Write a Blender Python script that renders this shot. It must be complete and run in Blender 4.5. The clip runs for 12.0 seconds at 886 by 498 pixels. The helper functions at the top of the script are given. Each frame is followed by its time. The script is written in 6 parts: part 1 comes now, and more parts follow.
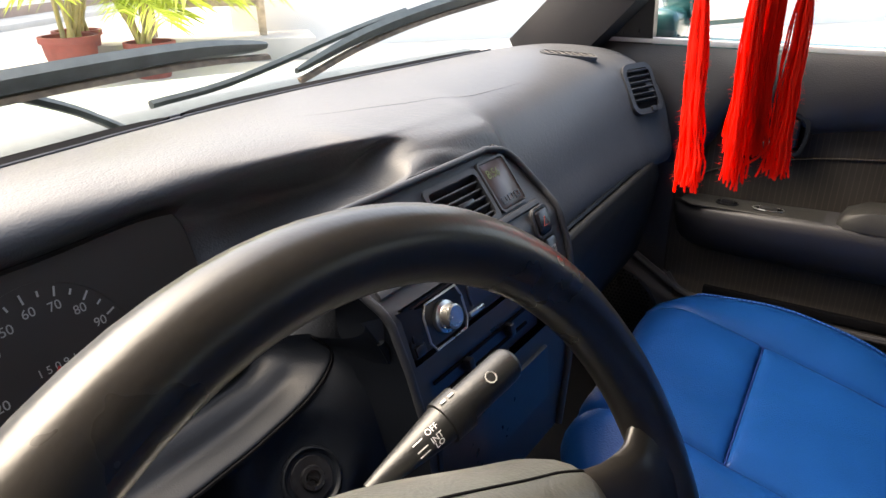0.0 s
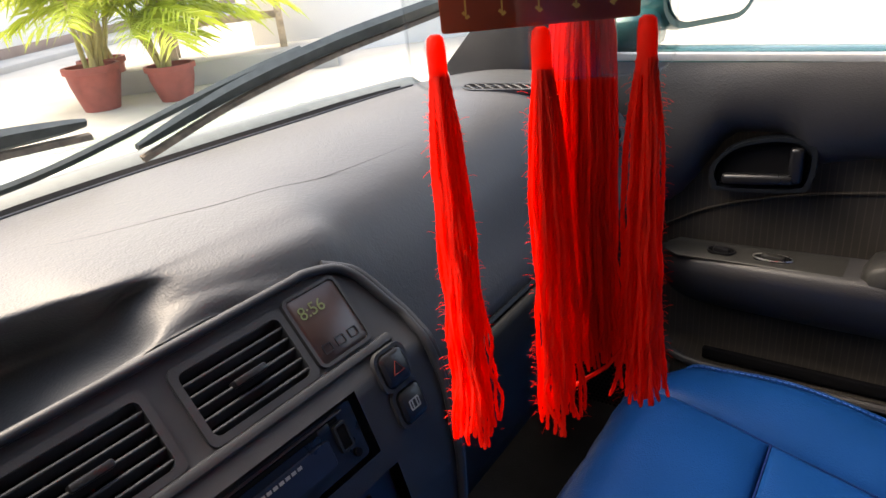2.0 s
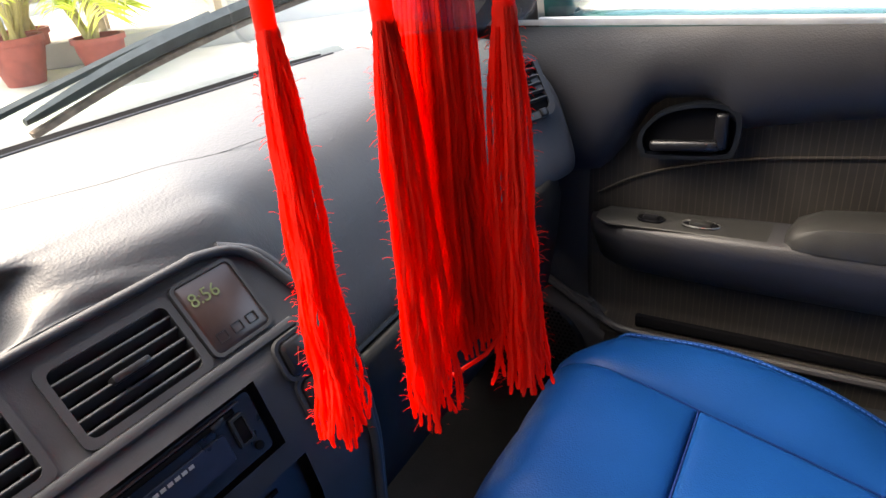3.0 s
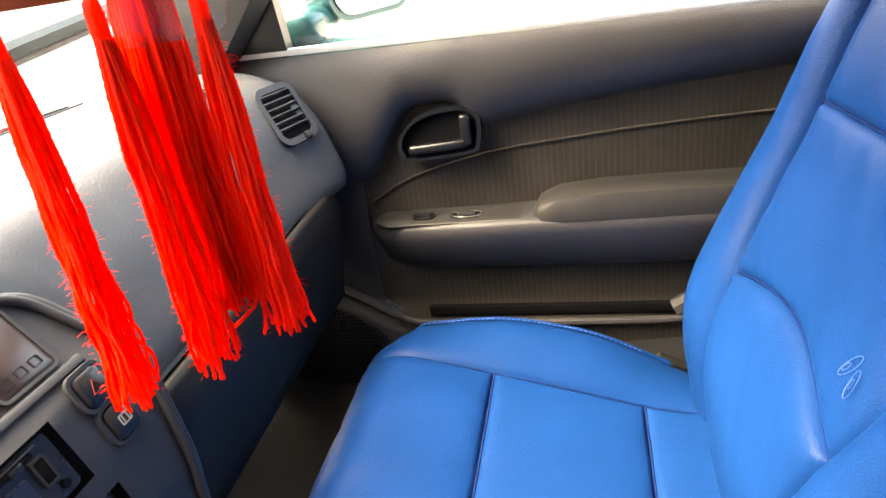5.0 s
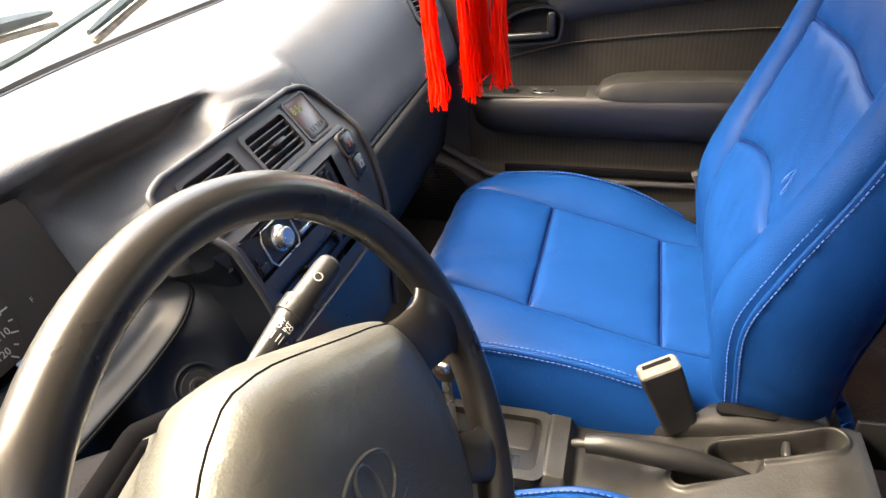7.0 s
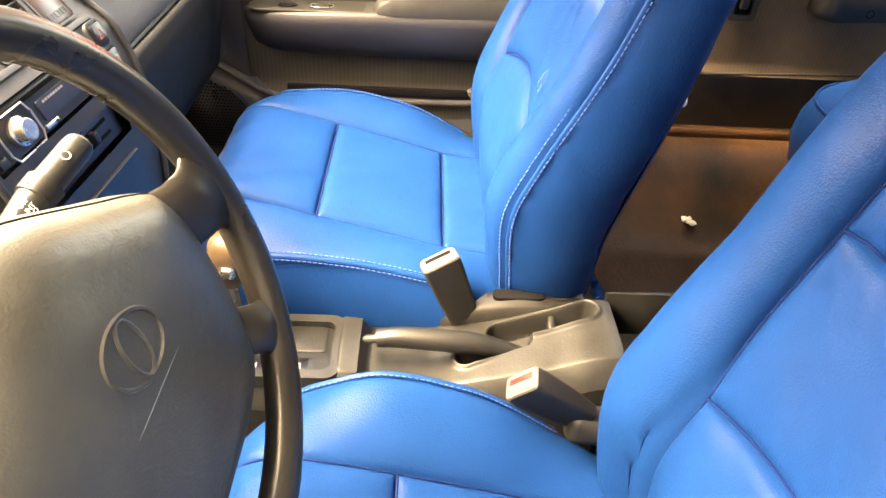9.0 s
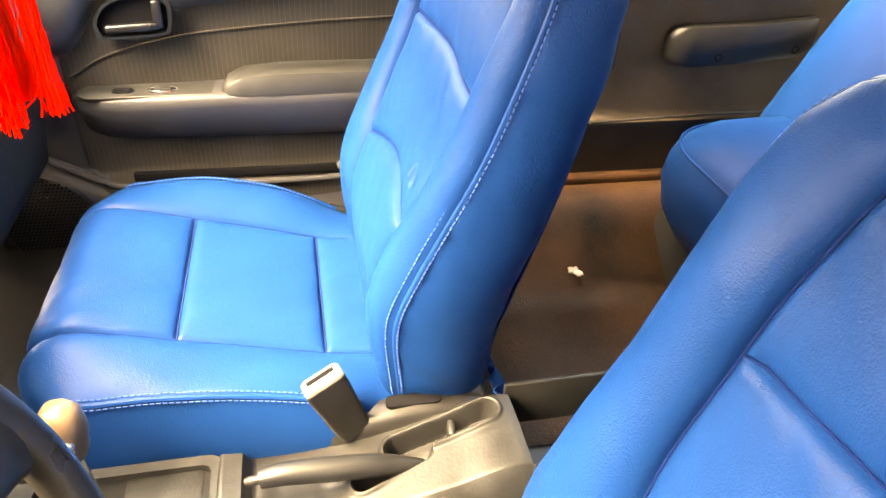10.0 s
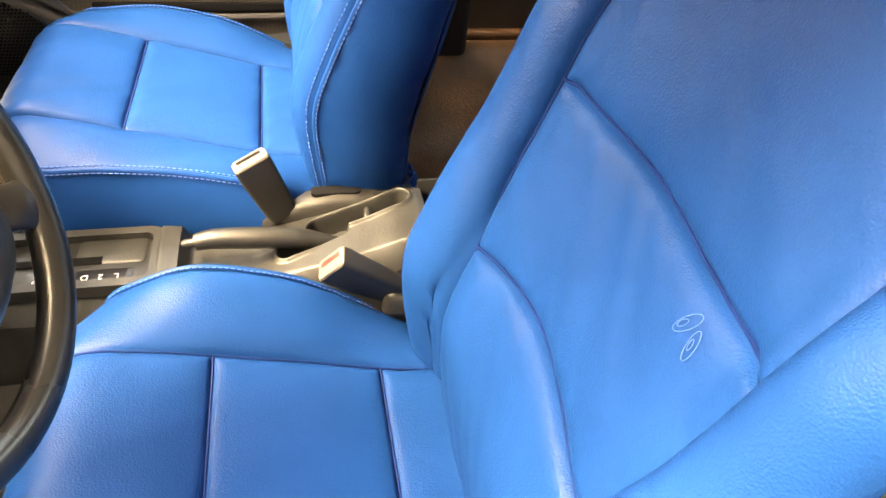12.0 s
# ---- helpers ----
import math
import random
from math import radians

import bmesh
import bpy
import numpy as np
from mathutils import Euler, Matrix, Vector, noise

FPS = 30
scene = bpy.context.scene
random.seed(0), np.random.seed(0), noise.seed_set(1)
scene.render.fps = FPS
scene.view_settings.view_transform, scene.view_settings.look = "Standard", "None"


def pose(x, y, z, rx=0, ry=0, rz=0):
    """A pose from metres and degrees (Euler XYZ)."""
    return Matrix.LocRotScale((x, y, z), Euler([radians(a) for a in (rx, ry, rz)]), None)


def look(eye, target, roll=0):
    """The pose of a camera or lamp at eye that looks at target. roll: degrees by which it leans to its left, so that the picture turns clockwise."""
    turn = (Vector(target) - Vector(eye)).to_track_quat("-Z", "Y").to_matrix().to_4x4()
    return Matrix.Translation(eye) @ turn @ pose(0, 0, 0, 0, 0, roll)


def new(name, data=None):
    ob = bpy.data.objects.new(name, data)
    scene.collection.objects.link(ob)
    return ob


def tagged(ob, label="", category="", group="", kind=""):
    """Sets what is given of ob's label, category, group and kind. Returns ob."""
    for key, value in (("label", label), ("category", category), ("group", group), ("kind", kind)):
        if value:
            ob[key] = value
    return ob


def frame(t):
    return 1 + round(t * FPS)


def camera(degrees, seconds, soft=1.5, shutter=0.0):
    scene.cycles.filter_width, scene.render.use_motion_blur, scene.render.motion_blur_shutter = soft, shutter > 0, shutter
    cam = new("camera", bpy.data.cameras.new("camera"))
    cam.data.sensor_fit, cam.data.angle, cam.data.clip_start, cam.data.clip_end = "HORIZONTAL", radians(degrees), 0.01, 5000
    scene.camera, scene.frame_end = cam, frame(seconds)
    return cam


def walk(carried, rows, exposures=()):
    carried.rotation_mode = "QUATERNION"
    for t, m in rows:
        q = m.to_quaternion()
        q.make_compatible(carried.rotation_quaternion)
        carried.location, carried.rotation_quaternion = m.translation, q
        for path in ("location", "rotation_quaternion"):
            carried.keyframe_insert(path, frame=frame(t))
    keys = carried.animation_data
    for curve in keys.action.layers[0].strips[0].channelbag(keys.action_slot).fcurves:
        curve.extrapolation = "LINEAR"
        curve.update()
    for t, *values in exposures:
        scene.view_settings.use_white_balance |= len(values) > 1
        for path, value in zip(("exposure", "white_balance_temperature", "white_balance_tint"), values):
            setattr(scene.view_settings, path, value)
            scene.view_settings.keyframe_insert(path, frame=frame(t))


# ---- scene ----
cam = camera(66.9, 12.0)
PATH = [
    (0, (-0.4996, 0.1056, 0.8506), (1.0486, 1.0731, 0.0332), -0.65),
    (0.4, (-0.4543, 0.1458, 0.8173), (0.9959, 1.2576, 0.0057), -0.21),
    (0.5, (-0.4644, 0.1562, 0.8245), (0.9362, 1.3344, 0.019), 0.66),
    (0.8, (-0.4078, 0.1288, 0.8543), (0.9078, 1.4211, 0.0806), -1.38),
    (1, (-0.361, 0.113, 0.866), (0.988, 1.388, 0.12), -3.0),
    (1.1, (-0.342, 0.11, 0.871), (1.02, 1.369, 0.123), -3.2),
    (1.5, (-0.286, 0.097, 0.879), (1.096, 1.33, 0.124), -6.4),
    (2, (-0.212, 0.077, 0.87), (1.245, 1.168, 0.04), -6.3),
    (2.5, (-0.183, 0.064, 0.866), (1.305, 1.088, 0.006), -6.2),
    (3, (-0.175, 0.065, 0.858), (1.323, 1.022, -0.059), -6.0),
    (3.5, (-0.147, 0.059, 0.855), (1.371, 0.951, -0.094), -7.1),
    (5.3, (-0.28, 0.013, 0.854), (1.465, 0.41, -0.039), -8.7),
    (5.5, (-0.324, 0.011, 0.865), (1.407, 0.445, -0.037), -10.1),
    (5.8, (-0.383, 0.037, 0.868), (1.349, 0.455, -0.042), -7.2),
    (6, (-0.413, 0.032, 0.868), (1.298, 0.502, -0.054), -6.5),
    (6.5, (-0.5, 0.033, 0.904), (1.111, 0.622, -0.124), -8.0),
    (6.7, (-0.524, 0.046, 0.911), (1.059, 0.605, -0.176), -7.1),
    (6.9, (-0.5635, 0.029, 0.916), (1.0205, 0.5695, -0.179), -6.0),
    (7, (-0.5931, 0.0276, 0.9225), (1.0018, 0.5387, -0.1702), -4.94),
    (7.1, (-0.5971, 0.0301, 0.9206), (0.9969, 0.5167, -0.1849), -3.84),
    (7.2, (-0.6211, 0.0016, 0.9267), (0.9722, 0.5018, -0.1737), -2.82),
    (8.8, (-0.663, -0.007, 0.875), (0.933, 0.021, -0.329), 2.6),
    (8.9, (-0.65, -0.008, 0.873), (0.944, -0.021, -0.335), 2.8),
    (9, (-0.635, 0.0, 0.878), (0.948, -0.077, -0.342), 3.7),
    (9.2, (-0.61, -0.003, 0.879), (0.973, -0.136, -0.336), 3.3),
    (9.5, (-0.566, 0.011, 0.892), (1.002, -0.214, -0.329), 4.5),
    (9.6, (-0.548, 0.001, 0.895), (1.02, -0.246, -0.322), 4.4),
    (10, (-0.51, -0.026, 0.925), (1.073, -0.42, -0.233), 3.9),
    (10.3, (-0.536, -0.072, 0.933), (1.043, -0.581, -0.184), 6.7),
    (10.5, (-0.553, -0.08, 0.93), (1.004, -0.66, -0.184), 8.2),
    (10.6, (-0.568, -0.088, 0.928), (0.982, -0.682, -0.187), 8.4),
    (11, (-0.626, -0.098, 0.903), (0.852, -0.695, -0.305), 9.1),
    (11.5, (-0.669, -0.113, 0.876), (0.751, -0.665, -0.42), 7.6),
    (12, (-0.73, -0.103, 0.864), (0.707, -0.495, -0.47), 6.2),
]
walk(cam, [(t, look(eye, target, roll)) for t, eye, target, roll in PATH],
     [(0, 2.85, 7400, 10), (0.5, 3.3, 7400, 10), (1.0, 2.5, 7400, 10), (2.0, 2.5, 7500, 11), (3.0, 3.12, 7400, 10), (3.7, 3.5, 7600, 10), (5.3, 4.3, 9000, 9), (6.5, 4.05, 8200, 9), (7.2, 4.1, 8300, 9), (9.0, 5.2, 11900, 10), (9.5, 5.35, 11600, 9), (10.5, 5.55, 11900, 9), (11.0, 5.3, 11900, 9), (12.0, 5.0, 11500, 8)])

# ---- light ----
world = bpy.data.worlds.new("sky")
scene.world = world
world.use_nodes = True
wn = world.node_tree
sky = wn.nodes.new("ShaderNodeTexSky")
sky.sky_type, sky.sun_disc = "NISHITA", False
sky.sun_elevation, sky.sun_rotation = radians(56), radians(-8)
sky.air_density, sky.dust_density = 1.0, 6.0
wn.nodes["Background"].inputs["Strength"].default_value = 0.15
wn.links.new(sky.outputs[0], wn.nodes["Background"].inputs["Color"])
sun_data = bpy.data.lights.new("sun", "SUN")
sun_data.energy, sun_data.angle, sun_data.color = 0.55, radians(60), (1.0, 0.95, 0.88)
sun = new("sun", sun_data)
sun.matrix_world = look((0, 0, 0), (0.08, -0.56, -0.83))


# ---- materials ----
def material(name, base, rough=0.5, metal=0.0, spread=0.12, scale=30.0, grain=400.0, bump=0.1, spec=0.5, rough_var=0.08):
    """A painted or moulded surface: broad stains, fine grain, uneven gloss."""
    m = bpy.data.materials.new(name)
    m.use_nodes = True
    t, b = m.node_tree, m.node_tree.nodes["Principled BSDF"]
    co = t.nodes.new("ShaderNodeTexCoord")
    n1, n2 = t.nodes.new("ShaderNodeTexNoise"), t.nodes.new("ShaderNodeTexNoise")
    n1.inputs["Scale"].default_value, n1.inputs["Detail"].default_value = scale, 5
    n2.inputs["Scale"].default_value, n2.inputs["Detail"].default_value = grain, 3
    for n in (n1, n2):
        t.links.new(co.outputs["Object"], n.inputs["Vector"])
    ramp = t.nodes.new("ShaderNodeValToRGB")
    lo, hi = [tuple(min(1, c * f) for c in base) + (1,) for f in (1 - spread, 1 + spread)]
    ramp.color_ramp.elements[0].color, ramp.color_ramp.elements[1].color = lo, hi
    ramp.color_ramp.elements[0].position, ramp.color_ramp.elements[1].position = 0.3, 0.7
    t.links.new(n1.outputs["Fac"], ramp.inputs["Fac"])
    t.links.new(ramp.outputs["Color"], b.inputs["Base Color"])
    mr = t.nodes.new("ShaderNodeMapRange")
    mr.inputs["To Min"].default_value, mr.inputs["To Max"].default_value = max(0.02, rough - rough_var), min(1, rough + rough_var)
    t.links.new(n1.outputs["Fac"], mr.inputs["Value"])
    t.links.new(mr.outputs["Result"], b.inputs["Roughness"])
    b.inputs["Metallic"].default_value = metal
    b.inputs["Specular IOR Level"].default_value = spec
    if bump:
        bp = t.nodes.new("ShaderNodeBump")
        bp.inputs["Strength"].default_value, bp.inputs["Distance"].default_value = bump, 0.0015
        t.links.new(n2.outputs["Fac"], bp.inputs["Height"])
        t.links.new(bp.outputs["Normal"], b.inputs["Normal"])
    return m


def leather(name, base, rough, wrinkle, folds=0.0, fold_scale=22, depth=0.006, spread=0.10, scale=9.0):
    """Vinyl leather: pebble grain, soft wrinkles, slow folds."""
    m = material(name, base, rough, 0, spread, scale, 500.0, 0, 0.5, 0.06)
    t, b = m.node_tree, m.node_tree.nodes["Principled BSDF"]
    co = next(n for n in t.nodes if n.type == "TEX_COORD")
    v = t.nodes.new("ShaderNodeTexVoronoi")
    v.inputs["Scale"].default_value = 520
    w = t.nodes.new("ShaderNodeTexNoise")
    w.inputs["Scale"].default_value, w.inputs["Detail"].default_value, w.inputs["Distortion"].default_value = fold_scale, 3, 1.2
    for n in (v, w):
        t.links.new(co.outputs["Object"], n.inputs["Vector"])
    b1, b2 = t.nodes.new("ShaderNodeBump"), t.nodes.new("ShaderNodeBump")
    b1.inputs["Strength"].default_value, b1.inputs["Distance"].default_value = wrinkle, 0.0006
    b2.inputs["Strength"].default_value, b2.inputs["Distance"].default_value = folds, depth
    t.links.new(v.outputs["Distance"], b1.inputs["Height"])
    t.links.new(w.outputs["Fac"], b2.inputs["Height"])
    t.links.new(b2.outputs["Normal"], b1.inputs["Normal"])
    t.links.new(b1.outputs["Normal"], b.inputs["Normal"])
    return m


def stripes(name, base, line, pitch, width):
    """Ribbed door cloth with fine upright lines, the pitch in metres along y."""
    m = material(name, base, 0.95, 0, 0.18, 14, 900, 0.25, 0.2)
    t, b = m.node_tree, m.node_tree.nodes["Principled BSDF"]
    co = next(n for n in t.nodes if n.type == "TEX_COORD")
    sep = t.nodes.new("ShaderNodeSeparateXYZ")
    t.links.new(co.outputs["Object"], sep.inputs[0])
    a = t.nodes.new("ShaderNodeMath")
    a.operation = "MULTIPLY"
    a.inputs[1].default_value = 1 / pitch
    f = t.nodes.new("ShaderNodeMath")
    f.operation = "FRACT"
    c = t.nodes.new("ShaderNodeMath")
    c.operation = "LESS_THAN"
    c.inputs[1].default_value = width
    t.links.new(sep.outputs["Y"], a.inputs[0])
    t.links.new(a.outputs[0], f.inputs[0])
    t.links.new(f.outputs[0], c.inputs[0])
    mix = t.nodes.new("ShaderNodeMix")
    mix.data_type = "RGBA"
    old = b.inputs["Base Color"].links[0].from_socket
    k = t.nodes.new("ShaderNodeMath")
    k.operation = "MULTIPLY"
    k.inputs[1].default_value = 0.22
    t.links.new(c.outputs[0], k.inputs[0])
    t.links.new(k.outputs[0], mix.inputs["Factor"])
    t.links.new(old, mix.inputs["A"])
    mix.inputs["B"].default_value = (*line, 1)
    t.links.new(mix.outputs["Result"], b.inputs["Base Color"])
    return m


def glass(name, gloss, tint=(1, 1, 1), rough=0.02):
    m = bpy.data.materials.new(name)
    m.use_nodes = True
    t = m.node_tree
    t.nodes.remove(t.nodes["Principled BSDF"])
    out = t.nodes["Material Output"]
    tr, gl, mx = t.nodes.new("ShaderNodeBsdfTransparent"), t.nodes.new("ShaderNodeBsdfGlossy"), t.nodes.new("ShaderNodeMixShader")
    tr.inputs["Color"].default_value = (*tint, 1)
    gl.inputs["Roughness"].default_value = rough
    mx.inputs["Fac"].default_value = gloss
    t.links.new(tr.outputs[0], mx.inputs[1])
    t.links.new(gl.outputs[0], mx.inputs[2])
    t.links.new(mx.outputs[0], out.inputs["Surface"])
    return m


def glowing(name, colour, strength):
    m = material(name, colour, 0.5, bump=0)
    b = m.node_tree.nodes["Principled BSDF"]
    b.inputs["Emission Color"].default_value = (*colour, 1)
    b.inputs["Emission Strength"].default_value = strength
    return m


DASH = leather("dash_vinyl", (0.070, 0.074, 0.081), 0.45, 0.30, 0.42, 130, 0.0010)
DASH.node_tree.nodes["Principled BSDF"].inputs["Specular IOR Level"].default_value = 0.30
BEZEL = material("bezel_plastic", (0.029, 0.031, 0.036), 0.44, bump=0.10, grain=900, spec=0.35)
BLACK = material("black_plastic", (0.010, 0.010, 0.012), 0.30, bump=0.08)
# near-black; on holes, slots and cups the colour holds their inner shade
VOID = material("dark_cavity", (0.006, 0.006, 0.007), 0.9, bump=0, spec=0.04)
LOWER = material("lower_plastic", (0.0080, 0.0100, 0.0135), 0.42, bump=0.12, grain=800, spec=0.17)
GLOVE = material("glovebox_plastic", (0.015, 0.0142, 0.0132), 0.60, bump=0.12, grain=800, spec=0.25)
WHEEL = leather("wheel_rubber", (0.0205, 0.0190, 0.0170), 0.28, 0.04)
HUB = leather("hub_vinyl", (0.062, 0.064, 0.059), 0.34, 0.22, 0.30, 60, 0.0018, 0.22, 14)
BLUE = leather("blue_vinyl", (0.0020, 0.0330, 0.144), 0.41, 0.50, 0.16, 14)
BLUE.node_tree.nodes["Principled BSDF"].inputs["Specular IOR Level"].default_value = 0.11
SEAM = material("seam_blue", (0.002, 0.014, 0.085), 0.7, bump=0, spec=0.12)
THREAD = material("pale_thread", (0.032, 0.105, 0.38), 0.8, bump=0)
DOORPAD = leather("door_vinyl", (0.028, 0.028, 0.031), 0.48, 0.4)
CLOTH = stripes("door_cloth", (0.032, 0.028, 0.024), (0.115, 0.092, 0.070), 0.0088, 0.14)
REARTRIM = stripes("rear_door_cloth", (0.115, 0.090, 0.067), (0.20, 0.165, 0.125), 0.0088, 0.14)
REARVINYL = leather("rear_door_vinyl", (0.036, 0.027, 0.020), 0.45, 0.3, 0.3, 12, 0.004, 0.3, 10)
ARMREST = material("armrest_plastic", (0.027, 0.027, 0.026), 0.46, bump=0.2, grain=700, spec=0.35)
CONSOLE = material("worn_console_plastic", (0.0185, 0.0187, 0.0185), 0.41, spec=0.36, spread=0.4, scale=24, bump=0.25, grain=260, rough_var=0.14)
CONSOLE_D = material("dark_console_plastic", (0.0105, 0.0108, 0.0108), 0.42, spread=0.3, scale=20, bump=0.15)
CARPET = leather("brown_floor_vinyl", (0.038, 0.0178, 0.0080), 0.38, 0.5, 0.8, 150, 0.0022, 0.96, 6)
for e_, at_ in zip(next(n for n in CARPET.node_tree.nodes if n.type == "VALTORGB").color_ramp.elements, (0.30, 0.70)):
    e_.position = at_
CARPET.node_tree.nodes["Principled BSDF"].inputs["Specular IOR Level"].default_value = 0.25
DARKCARPET = material("dark_carpet", (0.011, 0.0105, 0.0105), 0.95, spread=0.3, scale=40, grain=600, bump=0.6)
RED = material("red_thread", (0.95, 0.052, 0.030), 0.65, spread=0.15, scale=200, bump=0.2, spec=0.3)
def lets_light_through(m, colour, share):
    """Thin fibres and leaves pass part of the light on."""
    rt = m.node_tree
    tl, rmx = rt.nodes.new("ShaderNodeBsdfTranslucent"), rt.nodes.new("ShaderNodeMixShader")
    tl.inputs["Color"].default_value = (*colour, 1)
    rmx.inputs["Fac"].default_value = share
    rt.links.new(rt.nodes["Principled BSDF"].outputs[0], rmx.inputs[1])
    rt.links.new(tl.outputs[0], rmx.inputs[2])
    rt.links.new(rmx.outputs[0], rt.nodes["Material Output"].inputs["Surface"])


lets_light_through(RED, (1.0, 0.07, 0.04), 0.72)
CARDRED = material("red_card", (0.30, 0.045, 0.012), 0.35, spread=0.25, scale=60, bump=0)
GOLD = material("gold_foil", (0.55, 0.36, 0.09), 0.42, 0.4, bump=0)
SLEEVE = glass("clear_sleeve", 0.07, (0.96, 0.97, 0.97), 0.05)
PANE = glass("window_glass", 0.05, (0.97, 0.99, 0.98))
SILVER = material("brushed_metal", (0.62, 0.61, 0.58), 0.28, 0.95, bump=0.05)
CHROME = material("chrome", (0.75, 0.75, 0.74), 0.15, 1.0, bump=0)
WHITE = material("white_print", (0.75, 0.75, 0.75), 0.5, bump=0)
GREYPRINT = material("grey_print", (0.30, 0.30, 0.29), 0.6, bump=0)
LCD = material("display_film", (0.026, 0.016, 0.015), 0.30, spread=0.1, bump=0)
DIALS = material("dusty_dial_and_hood_shade", (0.018, 0.0145, 0.0125), 0.5, spread=0.15, scale=20, bump=0)
DIGIT = material("faint_digits", (0.10, 0.13, 0.055), 0.5, bump=0)
REDPRINT = material("red_print", (0.22, 0.03, 0.025), 0.5, bump=0)
BLUEPLATE = material("blue_plate", (0.012, 0.016, 0.032), 0.3, bump=0.05)
BUCKLE = material("buckle_plastic", (0.012, 0.0115, 0.011), 0.45, spread=0.2, bump=0.2)
BUCKLETOP = material("pale_buckle_top", (0.11, 0.10, 0.088), 0.5, spread=0.2, scale=60, bump=0.1)
BUTTONRED = material("faded_red_button", (0.26, 0.010, 0.010), 0.5, bump=0.1)
TEAL = material("teal_paint", (0.020, 0.085, 0.090), 0.2, 0.2, spread=0.05, bump=0)
HOODPAINT = material("hood_paint", (0.25, 0.30, 0.29), 0.25, 0.1, spread=0.1, bump=0)
WIPER = material("wiper_metal", (0.050, 0.065, 0.065), 0.42, spread=0.25, scale=60, bump=0.1)
WIPERRUB = material("wiper_rubber", (0.16, 0.12, 0.08), 0.7, spread=0.4, scale=80, bump=0.1)
HEADLINE = material("headliner", (0.54, 0.53, 0.50), 0.95, bump=0.2)
PILLAR = material("pillar_trim", (0.011, 0.010, 0.012), 0.7, bump=0.2)
CONCRETE = material("concrete", (0.46, 0.44, 0.40), 0.9, spread=0.15, scale=1.5, grain=60, bump=0.3)
PLASTER = material("white_plaster", (0.80, 0.79, 0.76), 0.9, spread=0.04, scale=0.8, grain=40, bump=0.15)
SIDEWALL = material("grey_plaster", (0.20, 0.185, 0.17), 0.9, spread=0.15, scale=2, bump=0.1)
SKIRT = material("brown_plaster", (0.34, 0.25, 0.20), 0.9, spread=0.15, scale=2, bump=0.1)
CLAY = material("clay_pot", (0.30, 0.075, 0.055), 0.7, spread=0.2, scale=9, bump=0.2)
LEAF = material("palm_leaf", (0.42, 0.50, 0.06), 0.5, spread=0.45, scale=3, bump=0)
lets_light_through(LEAF, (0.62, 0.72, 0.08), 0.45)
STEM = material("palm_stem", (0.40, 0.34, 0.13), 0.7, bump=0)
WOOD = material("weathered_wood", (0.50, 0.40, 0.28), 0.8, spread=0.3, scale=12, bump=0.3)
LOUVRE = material("louvre_grey", (0.22, 0.24, 0.25), 0.6, bump=0)
KNOBBROWN = material("brown_knob", (0.10, 0.068, 0.042), 0.35, spread=0.3, bump=0.1)
PALE = material("pale_lens", (0.07, 0.11, 0.17), 0.15, spread=0.1, bump=0)
PAPER = material("crumpled_paper", (0.70, 0.66, 0.58), 0.9, bump=0.3)
SILL = material("light_window_rubber", (0.70, 0.70, 0.68), 0.4, bump=0)


# ---- builders ----
def part(name, bm, mat, parent=None, label="", sharp=42):
    me = bpy.data.meshes.new(name)
    bmesh.ops.recalc_face_normals(bm, faces=bm.faces)
    bm.to_mesh(me)
    bm.free()
    me.materials.append(mat)
    me.polygons.foreach_set("use_smooth", [True] * len(me.polygons))
    me.set_sharp_from_angle(angle=radians(sharp))
    ob = new(name, me)
    ob.parent = parent
    if label:
        ob["label"] = label
    return ob


def thing(name, label, category, at=(0, 0, 0), group="", kind=""):
    ob = new(name)
    ob.empty_display_size = 0.02
    ob.location = at
    ob["base"] = 1
    del ob["base"]
    return tagged(ob, label, category, group, kind)


def under(ob, parent):
    """Hangs ob below parent and leaves it where it stands."""
    ob.parent = parent
    ob.matrix_parent_inverse = Matrix.Translation(parent.location).inverted()
    return ob


def smoothstep(a, b, x):
    k = min(1, max(0, (x - a) / (b - a)))
    return k * k * (3 - 2 * k)


def lerp(a, b, k):
    return a + (b - a) * k


def table(keys, x):
    """A smooth value from (x, value) keys; the values may be tuples."""
    if x <= keys[0][0]:
        return keys[0][1]
    for (a, va), (b, vb) in zip(keys, keys[1:]):
        if x <= b:
            k = smoothstep(a, b, x)
            return tuple(lerp(p, q, k) for p, q in zip(va, vb)) if isinstance(va, tuple) else lerp(va, vb, k)
    return keys[-1][1]


def line(keys, x):
    xs = [k[0] for k in keys]
    return float(np.interp(x, xs, [k[1] for k in keys]))


def scurve(keys, x):
    """Cubic through the keys."""
    xs, vs = [k[0] for k in keys], [k[1] for k in keys]
    i = max(0, min(len(xs) - 2, int(np.searchsorted(xs, x)) - 1))
    t = (x - xs[i]) / (xs[i + 1] - xs[i])
    sl = lambda a: (vs[min(len(vs) - 1, a + 1)] - vs[max(0, a - 1)]) / (xs[min(len(xs) - 1, a + 1)] - xs[max(0, a - 1)])  # noqa: E731
    h = xs[i + 1] - xs[i]
    m0, m1 = sl(i) * h, sl(i + 1) * h
    return (2 * t**3 - 3 * t * t + 1) * vs[i] + (t**3 - 2 * t * t + t) * m0 + (-2 * t**3 + 3 * t * t) * vs[i + 1] + (t**3 - t * t) * m1


